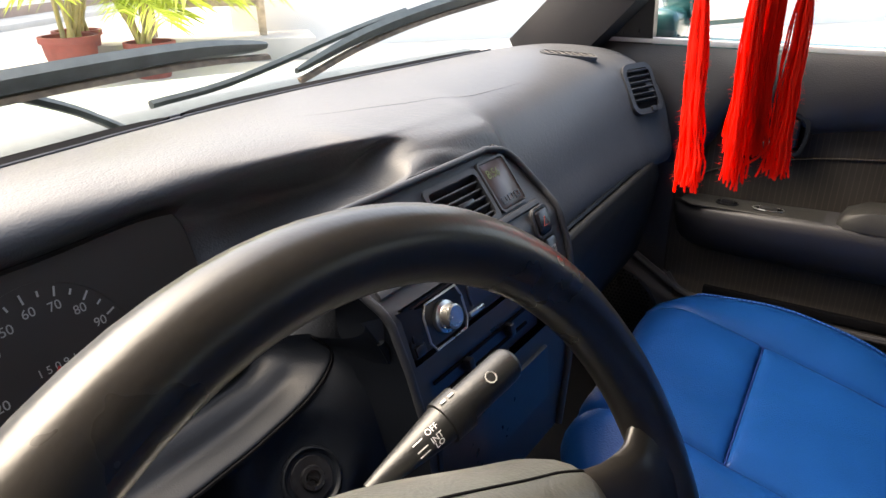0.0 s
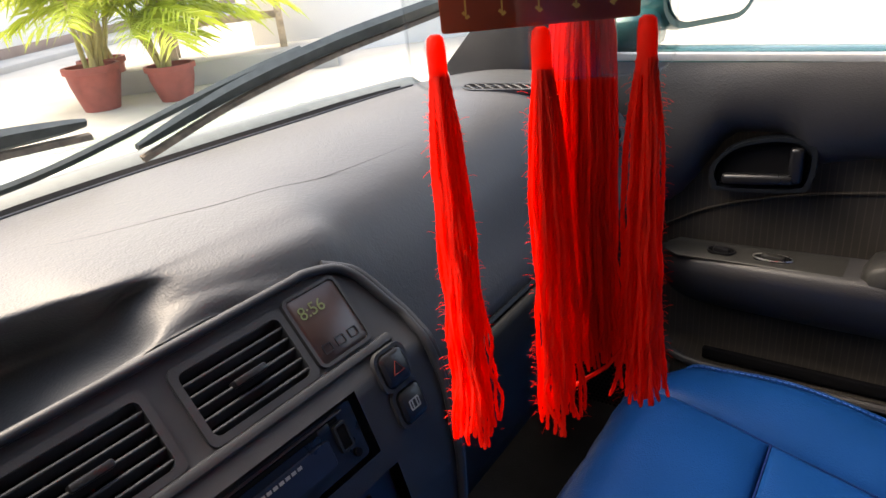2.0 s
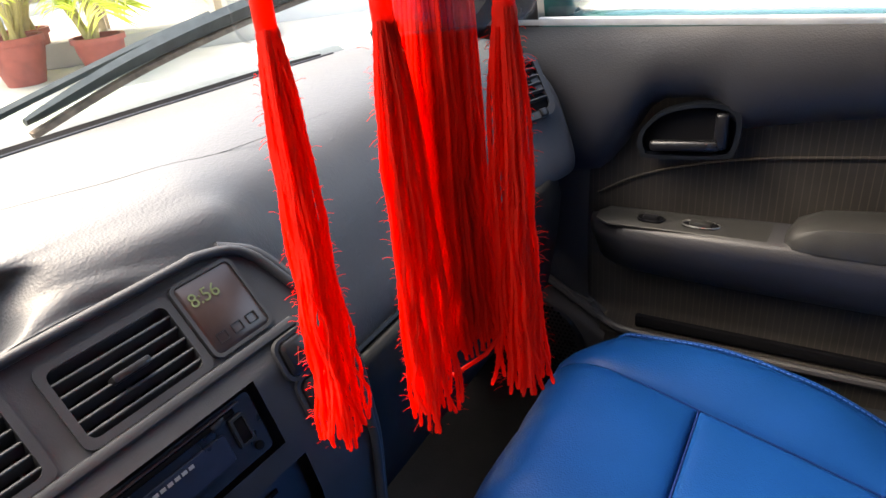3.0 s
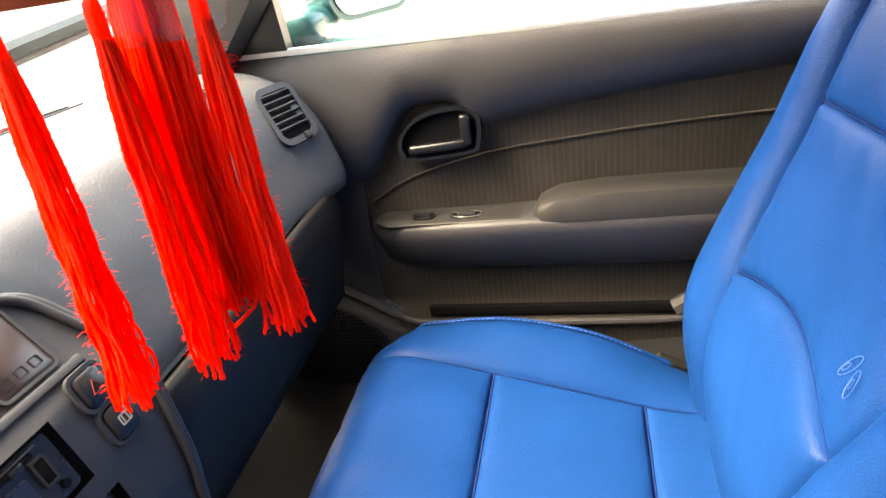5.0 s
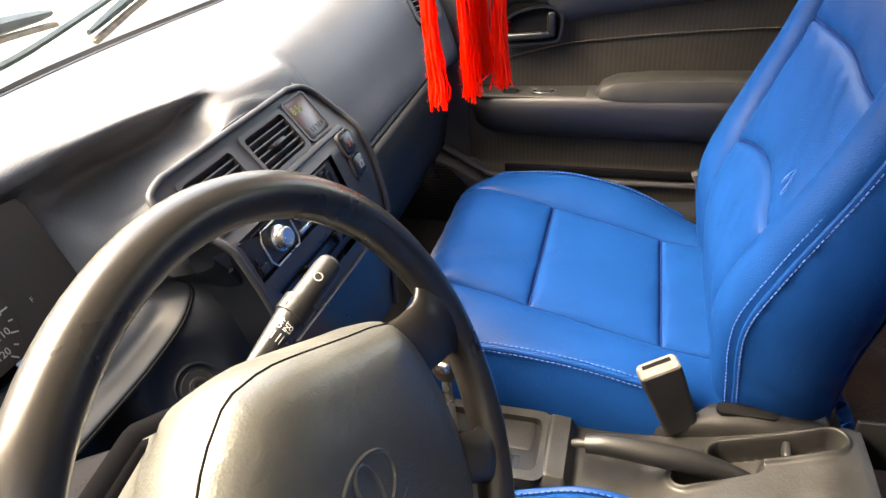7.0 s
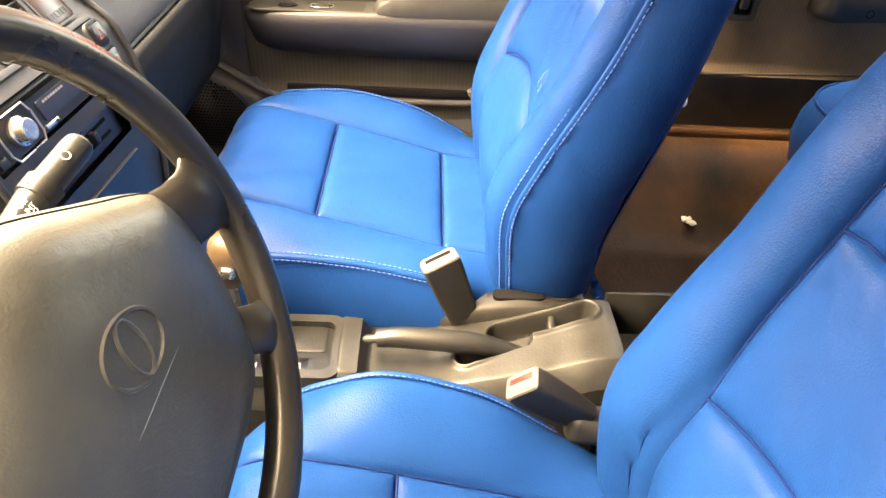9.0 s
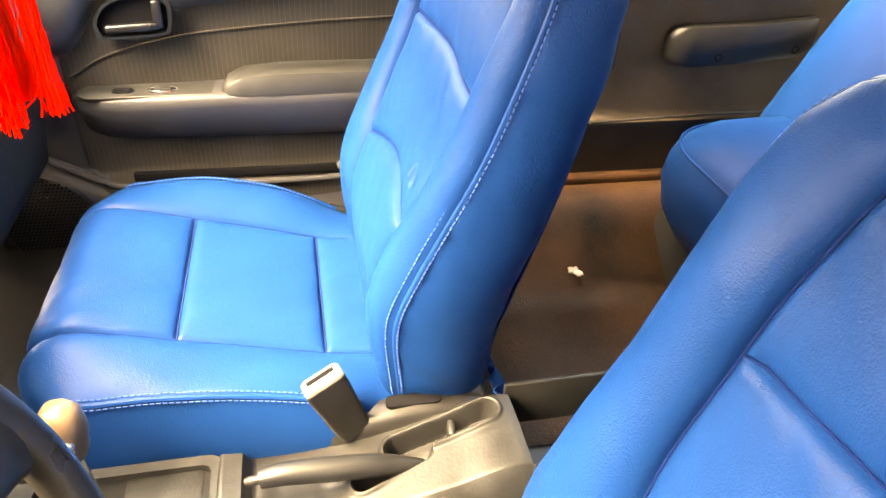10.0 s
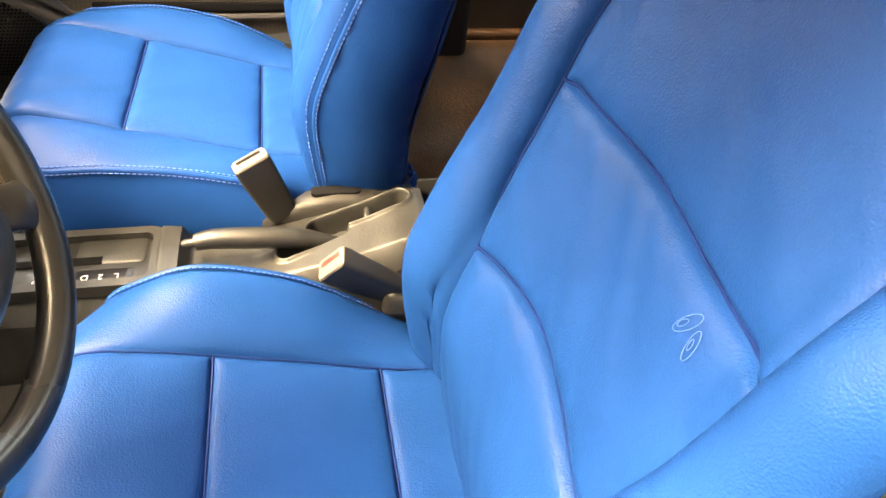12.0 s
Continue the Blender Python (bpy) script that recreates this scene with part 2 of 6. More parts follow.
def glide(keys, x):
    """Cubic through the keys that never overshoots."""
    xs, vs = [k[0] for k in keys], [k[1] for k in keys]
    n = len(xs)
    d = [(vs[i + 1] - vs[i]) / (xs[i + 1] - xs[i]) for i in range(n - 1)]
    m = [d[0]] + [0 if d[i - 1] * d[i] <= 0 else 2 * d[i - 1] * d[i] / (d[i - 1] + d[i]) for i in range(1, n - 1)] + [d[-1]]
    i = max(0, min(n - 2, int(np.searchsorted(xs, x)) - 1))
    h = xs[i + 1] - xs[i]
    t = max(0.0, min(1.0, (x - xs[i]) / h))
    return (2 * t**3 - 3 * t * t + 1) * vs[i] + (t**3 - 2 * t * t + t) * m[i] * h + (-2 * t**3 + 3 * t * t) * vs[i + 1] + (t**3 - t * t) * m[i + 1] * h


def spline(pts, n, closed=False):
    """Catmull-Rom through the points, n steps a span."""
    pts = [Vector(p) for p in pts]
    m, out = len(pts), []
    spans = m if closed else m - 1
    for i in range(spans):
        p0 = pts[i - 1] if closed or i else pts[0] * 2 - pts[1]
        p1, p2 = pts[i], pts[(i + 1) % m]
        p3 = pts[(i + 2) % m] if closed or i + 2 < m else p2 * 2 - p1
        for j in range(n):
            t = j / n
            out.append(0.5 * ((2 * p1) + (p2 - p0) * t + (2 * p0 - 5 * p1 + 4 * p2 - p3) * t * t + (3 * p1 - p0 - 3 * p2 + p3) * t**3))
    if not closed:
        out.append(pts[-1])
    return out


def grid(fn, us, vs, bm=None, skip=None, close_u=False):
    """A sheet of fn(u, v) over the values us and vs; skip(u, v) leaves a cell open."""
    bm = bm or bmesh.new()
    rows = [[bm.verts.new(fn(u, v)) for v in vs] for u in us]
    nu = len(us)
    for i in range(nu if close_u else nu - 1):
        a, b = rows[i], rows[(i + 1) % nu]
        for j in range(len(vs) - 1):
            if skip and skip((us[i] + us[(i + 1) % nu]) / 2, (vs[j] + vs[j + 1]) / 2):
                continue
            bm.faces.new((a[j], b[j], b[j + 1], a[j + 1]))
    return bm


def span(a, b, n):
    return [a + (b - a) * i / n for i in range(n + 1)]


def loft(rings, bm=None, caps=True):
    """Joins closed rings of equal count."""
    bm = bm or bmesh.new()
    rows = [[bm.verts.new(p) for p in r] for r in rings]
    for a, b in zip(rows, rows[1:]):
        for i in range(len(a)):
            j = (i + 1) % len(a)
            bm.faces.new((a[i], a[j], b[j], b[i]))
    if caps:
        bm.faces.new(rows[0][::-1])
        bm.faces.new(rows[-1])
    return bm


def tube(pts, r, n=8, bm=None, closed=False, flat=1.0, taper=None):
    """A round bar along the points."""
    pts = [Vector(p) for p in pts]
    m, rings, nor = len(pts), [], None
    for i, p in enumerate(pts):
        a = pts[(i - 1) % m] if closed or i else p
        b = pts[(i + 1) % m] if closed or i + 1 < m else p
        d = (b - a).normalized()
        if nor is None:
            nor = d.orthogonal().normalized()
        nor = (nor - d * nor.dot(d)).normalized()
        bi = d.cross(nor)
        rr = r * (taper[i] if taper else 1)
        rings.append([p + rr * (math.cos(6.28319 * k / n) * nor + flat * math.sin(6.28319 * k / n) * bi) for k in range(n)])
    if closed:
        bm = loft(rings + [rings[0]], bm, False)
        bmesh.ops.remove_doubles(bm, verts=bm.verts, dist=1e-6)
        return bm
    return loft(rings, bm)


def rbox(sx, sy, sz, m, r=0.003, seg=2, bm=None, shape=None):
    """A box with rounded edges; shape bends its corners."""
    b = bmesh.new()
    bmesh.ops.create_cube(b, size=1)
    for v in b.verts:
        v.co = Vector((v.co.x * sx, v.co.y * sy, v.co.z * sz))
        if shape:
            v.co = Vector(shape(v.co))
    if r:
        bmesh.ops.bevel(b, geom=list(b.edges), offset=r, segments=seg, profile=0.5, affect="EDGES")
    bmesh.ops.transform(b, matrix=m, verts=b.verts)
    if bm is None:
        return b
    me = bpy.data.meshes.new("scrap")
    b.to_mesh(me)
    b.free()
    bm.from_mesh(me)
    bpy.data.meshes.remove(me)
    return bm


def outline(w, h, r, n=5):
    """A rounded rectangle round the origin."""
    pts = []
    for cx, cy, a0 in ((w / 2 - r, h / 2 - r, 0), (-w / 2 + r, h / 2 - r, 90), (-w / 2 + r, -h / 2 + r, 180), (w / 2 - r, -h / 2 + r, 270)):
        for k in range(n + 1):
            a = radians(a0 + 90 * k / n)
            pts.append((cx + r * math.cos(a), cy + r * math.sin(a)))
    return pts


def slab(pts, z0, z1, m, edge=0.0015, bm=None):
    """A plate of the 2D outline from z0 to z1 with an eased top edge, laid by m."""
    cx, cy = sum(p[0] for p in pts) / len(pts), sum(p[1] for p in pts) / len(pts)
    size = max(abs(p[0] - cx) for p in pts) or 1
    k = max(0.3, 1 - edge / size)
    rings = [[m @ Vector((x, y, z0)) for x, y in pts], [m @ Vector((x, y, z1 - edge)) for x, y in pts], [m @ Vector((cx + (x - cx) * k, cy + (y - cy) * k, z1)) for x, y in pts]]
    return loft(rings, bm)


def ring(outer, inner, z0, z1, m, bm=None):
    """A frame between two outlines of equal count."""
    bm = bm or bmesh.new()
    P = lambda pts, z: [bm.verts.new(m @ Vector((x, y, z))) for x, y in pts]  # noqa: E731
    a, b, c, d = P(outer, z0), P(outer, z1), P(inner, z1), P(inner, z0)
    n = len(outer)
    for p, q in ((a, b), (b, c), (c, d)):
        for i in range(n):
            bm.faces.new((p[i], p[(i + 1) % n], q[(i + 1) % n], q[i]))
    return bm


def words(text, size, m, mat, parent, name="print", label=""):
    """Raised print in the built-in font, flat on the xy plane of m."""
    cu = bpy.data.curves.new("scrap", "FONT")
    cu.body, cu.size, cu.align_x, cu.align_y, cu.extrude = text, size, "CENTER", "CENTER", 0.0001
    ob = new("scrap", cu)
    dg = bpy.context.evaluated_depsgraph_get()
    me = bpy.data.meshes.new_from_object(ob.evaluated_get(dg))
    bpy.data.objects.remove(ob)
    bpy.data.curves.remove(cu)
    me.transform(m)
    me.materials.clear()
    me.materials.append(mat)
    me.name = name
    o = new(name, me)
    o.parent = parent
    if label:
        o["label"] = label
    return o


def face_pose(origin, right, normal):
    """A pose whose x runs right, whose z is the normal."""
    z = Vector(normal).normalized()
    x = Vector(right)
    x = (x - z * x.dot(z)).normalized()
    y = z.cross(x)
    m = Matrix((x, y, z)).transposed().to_4x4()
    m.translation = Vector(origin)
    return m


# ---- outside ----
ground = part("ground", grid(lambda u, v: (u, v, -0.28), [-300, -20, -3, 0, 3, 20, 300], [-300, -20, -3, 0, 3, 20, 300]), CONCRETE)
tagged(ground, "pale sunlit concrete yard round the car", "ground", kind="structure")


def wall_box(name, a, b, thick, z0, z1, mat, label, category="wall", kind="structure", parent=None):
    d = Vector((b[0] - a[0], b[1] - a[1], 0))
    mid = (Vector((a[0], a[1], 0)) + Vector((b[0], b[1], 0))) / 2
    m = Matrix.Translation((mid.x, mid.y, (z0 + z1) / 2)) @ Matrix.Rotation(math.atan2(d.y, d.x), 4, "Z")
    ob = part(name, rbox(d.length, thick, z1 - z0, m, 0.01), mat, parent)
    return tagged(ob, label, category, kind=kind) if not parent else ob


wall_box("garden_wall", (5.6, 7.0), (14.0, -0.8), 0.2, -0.30, 3.2, PLASTER, "tall white plastered boundary wall beside the yard")
# unseen wall, added to hold back light from the driver side
wall_box("shade_wall", (-1.9, -5.0), (-1.9, 1.5), 0.2, -0.30, 2.9, SIDEWALL, "unseen grey-brown wall added to shade the driver side of the car")
house = thing("house", "white plastered house with louvred windows and brown skirting", "house", (3, 13, -0.28))
hd = (Vector((5.3, 12.9)) - Vector((3.1, 11.7))).normalized()
HM = Matrix.Translation((3.1, 11.7, -0.28)) @ Matrix.Rotation(math.atan2(hd.y, hd.x), 4, "Z")


def on_house(name, w, d, h, x, y, z, mat, parent, r=0.01, label=""):
    ob = part(name, rbox(w, d, h, HM @ pose(x, y, z), r), mat, None, label)
    return under(ob, parent)


on_house("wall", 26, 0.3, 5.0, 0, 0.3, 2.5, PLASTER, house)
on_house("skirting", 26, 0.04, 0.22, 0, 0.13, 0.13, SKIRT, house, 0.005, "brown painted skirting band")
on_house("kerb", 26, 0.8, 0.12, 0, -0.5, 0.04, CONCRETE, house, 0.02, "raised concrete walk")
for wx in (-0.2, 0.9, 2.27, 4.4):
    win = on_house("window", 0.80, 0.06, 1.05, wx, 0.14, 1.47, LOUVRE, house, 0.01, "dark louvred window")
    for k in (-0.40, 0.0, 0.40):
        fr = part("frame_bar", rbox(0.06, 0.09, 1.1, HM @ pose(wx + k, 0.10, 1.47), 0.006), PLASTER)
        fr.parent = win
        fr.matrix_parent_inverse = Matrix()
    for k in range(9):
        sl = part("louvre", rbox(0.74, 0.02, 0.085, HM @ pose(wx, 0.10, 1.02 + 0.113 * k, 35), 0.003), SILL)
        sl.parent = win


def frond(bm, base, yaw, lean, length, rnd):
    """One arching palm frond with leaflets along both sides."""
    d = Vector((math.cos(yaw), math.sin(yaw), 0))
    pts = []
    for k in range(9):
        s = k / 8
        out = length * math.sin(lean) * s * (0.55 + 0.6 * s)
        up = length * math.cos(lean) * s - 0.55 * length * s * s * math.sin(lean)
        pts.append(base + d * out + Vector((0, 0, up)))
    tube(pts, 0.008, 4, bm, taper=[1 - 0.8 * k / 8 for k in range(9)])
    side = d.cross(Vector((0, 0, 1)))
    for k in range(26):
        s = 0.22 + 0.78 * k / 26
        i = min(7, int(s * 8))
        p = pts[i].lerp(pts[i + 1], s * 8 - i)
        along = (pts[i + 1] - pts[i]).normalized()
        for sg in (-1, 1):
            ln = length * 0.34 * (1 - 0.55 * abs(s - 0.45)) * rnd.uniform(0.8, 1.15)
            w = along * 0.75 + side * sg * rnd.uniform(0.6, 0.95) + Vector((0, 0, rnd.uniform(-0.25, 0.3)))
            w.normalize()
            tip = p + w * ln - Vector((0, 0, ln * rnd.uniform(0.15, 0.5)))
            mid = p.lerp(tip, 0.45) + Vector((0, 0, 0.03))
            q = along * 0.016
            v = [bm.verts.new(c) for c in (p - q * 0.3, mid - q, tip, mid + q, p + q * 0.3)]
            bm.faces.new(v)


def potted_palm(x, y, r, h, tall, seed, count, label):
    rnd = random.Random(seed)
    base = thing("potted_palm", label, "potted plant", (x, y, -0.28), "palms in clay pots")
    prof = [(0.68, 0), (0.8, 0.25), (0.95, 0.6), (1.0, 0.85), (1.1, 0.86), (1.1, 1.0), (0.95, 1.0), (0.9, 0.8)]
    rings = [[Vector((x + r * f * math.cos(a), y + r * f * math.sin(a), -0.28 + h * z)) for a in [6.28319 * k / 28 for k in range(28)]] for f, z in prof]
    under(part("pot", loft(rings), CLAY, None, "red clay pot"), base)
    bm = bmesh.new()
    crowns = []
    for k in range(7):
        a, q = rnd.uniform(0, 6.28), rnd.uniform(0.1, 0.6) * r
        foot = Vector((x + q * math.cos(a), y + q * math.sin(a), -0.28 + h * 0.8))
        top = foot + Vector((rnd.uniform(-0.2, 0.2), rnd.uniform(-0.2, 0.2), tall * rnd.uniform(0.3, 0.55)))
        tube([foot, foot.lerp(top, 0.5) + Vector((0.02, 0, 0)), top], 0.022, 6, bm, taper=[1.2, 1, 0.7])
        crowns.append(top)
    under(part("stems", bm, STEM, None, "ringed yellow-green canes"), base)
    bm = bmesh.new()
    for k in range(count):
        frond(bm, crowns[k % 7], rnd.uniform(0, 6.28), rnd.uniform(0.25, 1.25), tall * rnd.uniform(0.5, 0.8), rnd)
    under(tagged(part("fronds", bm, LEAF, None, "arching yellow-green fronds"), kind="stuff"), base)


potted_palm(3.25, 6.6, 0.24, 0.42, 1.7, 3, 46, "areca palm in a round red clay pot on the yard")
potted_palm(3.75, 6.1, 0.22, 0.34, 1.45, 8, 40, "bushy yellow-green areca palm in a red clay pot")
potted_palm(3.7, 7.2, 0.22, 0.40, 1.7, 5, 30, "tall areca palm in a clay pot behind others")

table_ = thing("wooden_table", "weathered wooden trestle table against the wall", "table", (4.9, 6.6, -0.04))
TM = Matrix.Translation((4.90, 6.60, -0.04)) @ Matrix.Rotation(radians(-42), 4, "Z")
for k in range(4):
    under(part("board", rbox(1.5, 0.17, 0.035, TM @ pose(0, -0.27 + 0.18 * k, 0.78), 0.004), WOOD), table_)
for sx in (-0.6, 0.6):
    for sy, an in ((-0.2, 14), (0.2, -14)):
        under(part("leg", rbox(0.08, 0.06, 0.78, TM @ pose(sx, sy, 0.39, an), 0.004), WOOD), table_)
    under(part("brace", rbox(0.05, 0.5, 0.07, TM @ pose(sx, 0, 0.35), 0.004), WOOD), table_)
under(part("stretcher", rbox(1.15, 0.05, 0.08, TM @ pose(0, 0, 0.36), 0.004), WOOD), table_)
plinth = part("step", rbox(2.6, 0.8, 0.24, Matrix.Translation((4.75, 6.65, -0.16)) @ Matrix.Rotation(radians(-42), 4, "Z"), 0.01), CONCRETE)
tagged(plinth, "low stained concrete step below the wooden table", "step", kind="structure")

# ---- car shell ----
floor = bmesh.new()


def floor_z(x, y):
    side = max(smoothstep(0.46, 0.70, x), smoothstep(0.46, 0.70, -x))
    z = 0.035 + 0.155 * side
    z += 0.05 * math.exp(-(((x + 0.0) / 0.12) ** 2))
    z += 0.010 * noise.noise(Vector((x * 5, y * 5, 0))) * (1 - side)
    return z - 0.03 * smoothstep(-0.3, 0.1, y)


grid(lambda x, y: (x, y, floor_z(x, y)), span(-0.74, 0.74, 60), span(-1.3, 0.95, 70), floor)
floor = tagged(part("floor", floor, CARPET), "worn brown vinyl cabin floor with dark stains", "floor", kind="structure")
mat_f = part("carpet", grid(lambda x, y: (x, y, floor_z(x, y) + 0.008), span(-0.70, 0.70, 40), span(-0.20, 0.90, 30)), DARKCARPET)
tagged(mat_f, "dark carpet in the front footwells", "carpet", kind="structure")
fire = part("wall_front", grid(lambda u, v: (u, 0.86 - 0.10 * v, 0.02 + 0.62 * v), span(-0.72, 0.72, 4), span(0, 1, 4)), DARKCARPET)
tagged(fire, "dark bulkhead behind the dashboard", "bulkhead", kind="structure")
back = part("wall_rear", rbox(1.5, 0.03, 0.75, pose(0, -1.66, 0.32), 0.005), DARKCARPET)
tagged(back, "dark panel behind the rear bench", "panel", kind="structure")
# unseen rear pane; its tint is added to trim light from behind
TINT = glass("tinted_glass", 0.05, (0.80, 0.83, 0.83))
rs = part("rear_window", grid(lambda u, v: (u * lerp(0.62, 0.55, v), lerp(-2.05, -1.36, v), lerp(0.72, 1.06, v)), span(-1, 1, 6), span(0, 1, 4)), TINT)
tagged(rs, "unseen rear window, lightly tinted to trim light from behind", "window", kind="structure")
shelf = part("rear_shelf", rbox(1.4, 0.45, 0.03, pose(0, -1.85, 0.71), 0.005), DARKCARPET)
tagged(shelf, "dark parcel shelf below the rear window", "shelf", kind="structure")


def roof_z(x, y):
    return 1.16 - 0.09 * (x / 0.62) ** 2 - 0.10 * ((y + 0.55) / 0.75) ** 2


ceil = part("ceiling", grid(lambda x, y: (x, y, roof_z(x, y)), span(-0.60, 0.60, 16), span(-1.35, 0.25, 16)), HEADLINE)
tagged(ceil, "pale cloth headliner under the car roof", "headliner", kind="structure")
roof = part("roof", grid(lambda x, y: (x, y, roof_z(x * 0.98, y) + 0.03), span(-0.62, 0.62, 16), span(-1.40, 0.28, 16)), TEAL)
tagged(roof, "teal painted car roof skin", "roof", kind="structure")


def glass_y(x):
    return 0.735 - 0.20 * x * x


def screen_pt(u, v):
    """The windscreen, v from its base to the roof."""
    x = u * lerp(0.655, 0.55, v)
    base = Vector((x, glass_y(x) + 0.02, 0.675))
    top = Vector((x, 0.26, roof_z(x, 0.26) + 0.015))
    return base.lerp(top, v) + Vector((0, 0.03, 0.03)) * math.sin(math.pi * v)


ws = part("windscreen", grid(screen_pt, span(-1, 1, 20), span(0, 1, 12)), PANE)
ws.visible_shadow = False
tagged(ws, "clear raked car windscreen", "windscreen", kind="structure")


def pillar(side, name="a_pillar"):
    pts = [(side * 0.655, 0.635, 0.66), (side * 0.640, 0.52, 0.77), (side * 0.605, 0.39, 0.90), (side * 0.565, 0.25, 1.01)]
    rings = []
    for p in spline(pts, 5):
        w = 0.055
        rings.append([p + Vector(((side * a * 0.030), b * w * 0.75, b * w * 0.75 + c)) for a, b, c in ((-1, -1, 0), (-1.3, 0, 0.0), (-0.8, 0.75, 0.01), (1, 1, 0), (1.2, 0, 0), (0.7, -1, -0.01))])
    ob = part(name, loft(rings), PILLAR, sharp=60)
    return tagged(ob, "dark trimmed windscreen pillar", "pillar", kind="structure")


pillar(1)
pillar(-1)
for s in (1, -1):
    m = Matrix.Translation((s * 0.685, -0.42, 0.60))
    bp = part("b_pillar", rbox(0.05, 0.13, 0.96, m, 0.015, 3, shape=lambda c: (c.x - s * 0.10 * max(0, c.z / 0.5) ** 2 * 1.0, c.y, c.z)), PILLAR)
    tagged(bp, "dark trimmed centre door pillar", "pillar", kind="structure")
    m = Matrix.Translation((s * 0.66, -1.42, 0.75))
    cp = part("c_pillar", rbox(0.06, 0.34, 0.80, m, 0.02, 3, shape=lambda c: (c.x - s * 0.10 * max(0, c.z / 0.4) ** 2, c.y + 0.22 * c.z, c.z)), PILLAR)
    tagged(cp, "dark trimmed rear quarter pillar", "pillar", kind="structure")
    rail = part("roof_rail", tube(spline([(s * 0.60, 0.20, 1.00), (s * 0.60, -0.2, 1.075), (s * 0.60, -0.8, 1.075), (s * 0.60, -1.4, 1.0)], 6), 0.035, 8), PILLAR)
    tagged(rail, "dark roof rail above the doors", "rail", kind="structure")

# bonnet and scuttle beyond the glass
cowl = part("scuttle", grid(lambda u, v: (u * 0.70, glass_y(u * 0.68) + 0.012 + 0.16 * v, 0.668 + 0.012 * math.sin(v * 9) - 0.012 * v), span(-1, 1, 24), span(0, 1, 10)), WIPER)
tagged(cowl, "weathered grey scuttle panel below the windscreen", "scuttle", kind="structure")
hoodp = part("bonnet", grid(lambda u, v: (u * lerp(0.72, 0.66, v), glass_y(u * 0.68) + 0.165 + 0.85 * v, 0.672 - 0.04 * v - 0.12 * v * v - 0.03 * u * u), span(-1, 1, 20), span(0, 1, 14)), HOODPAINT)
tagged(hoodp, "sunlit painted car bonnet", "bonnet", kind="structure")


def wiper(pts, arm, label):
    """A blade with rubber and an arm."""
    w = thing("windscreen_wiper", label, "wiper", pts[0], "wipers")
    line_ = spline(pts, 8)
    n = len(line_)
    bm = tube(line_, 0.008, 6, taper=[0.45 + 0.9 * math.sin(math.pi * min(1, max(0, k / (n - 1)))) ** 0.6 for k in range(n)], flat=1.5)
    under(part("blade", bm, WIPER, None, "dark grey blade frame"), w)
    rub = [p + Vector((0, -0.004, -0.013)) for p in line_]
    under(part("rubber", tube(rub, 0.005, 4, flat=0.5), WIPERRUB, None, "dusty brown rubber lip"), w)
    under(part("arm", tube(spline(arm, 6), 0.0055, 6), WIPER), w)
    under(part("clip", rbox(0.035, 0.012, 0.014, Matrix.Translation(pts[len(pts) // 2]), 0.003), WIPER), w)


wiper([(-0.62, 0.755, 0.700), (-0.40, 0.755, 0.735), (-0.18, 0.755, 0.745), (0.0, 0.755, 0.748), (0.125, 0.755, 0.742)],
      [(-0.05, 0.81, 0.665), (-0.12, 0.785, 0.705), (-0.2, 0.765, 0.740)], "dusty black wiper lying on the windscreen before the driver")
wiper([(0.165, 0.745, 0.706), (0.30, 0.742, 0.736), (0.45, 0.728, 0.760), (0.60, 0.705, 0.778), (0.72, 0.682, 0.792), (0.82, 0.655, 0.800)],
      [(-0.02, 0.80, 0.69), (0.10, 0.79, 0.70), (0.30, 0.76, 0.742), (0.42, 0.745, 0.762)], "dusty black wiper raised along the passenger side of the windscreen")

# door mirror outside
mir = thing("door_mirror", "teal painted door mirror with a bright glass", "mirror", (0.82, 0.42, 0.66))
MM = Matrix.Translation((0.90, 0.37, 0.778)) @ Matrix.Rotation(radians(-30), 4, "Z")
o = outline(0.19, 0.125, 0.045, 6)
rings = [[MM @ Vector((x * k, d, z * k)) for x, z in o] for d, k in ((-0.02, 0.98), (-0.005, 1.03), (0.03, 1.0), (0.07, 0.75), (0.085, 0.4))]
under(part("housing", loft(rings), TEAL), mir)
under(part("glass", slab(outline(0.17, 0.105, 0.04, 6), 0, 0.003, MM @ pose(0, -0.021, 0, 90), 0.001), CHROME, None, "silvered mirror glass"), mir)
under(part("foot", rbox(0.12, 0.06, 0.06, Matrix.Translation((0.79, 0.43, 0.722)), 0.02, 3), TEAL), mir)


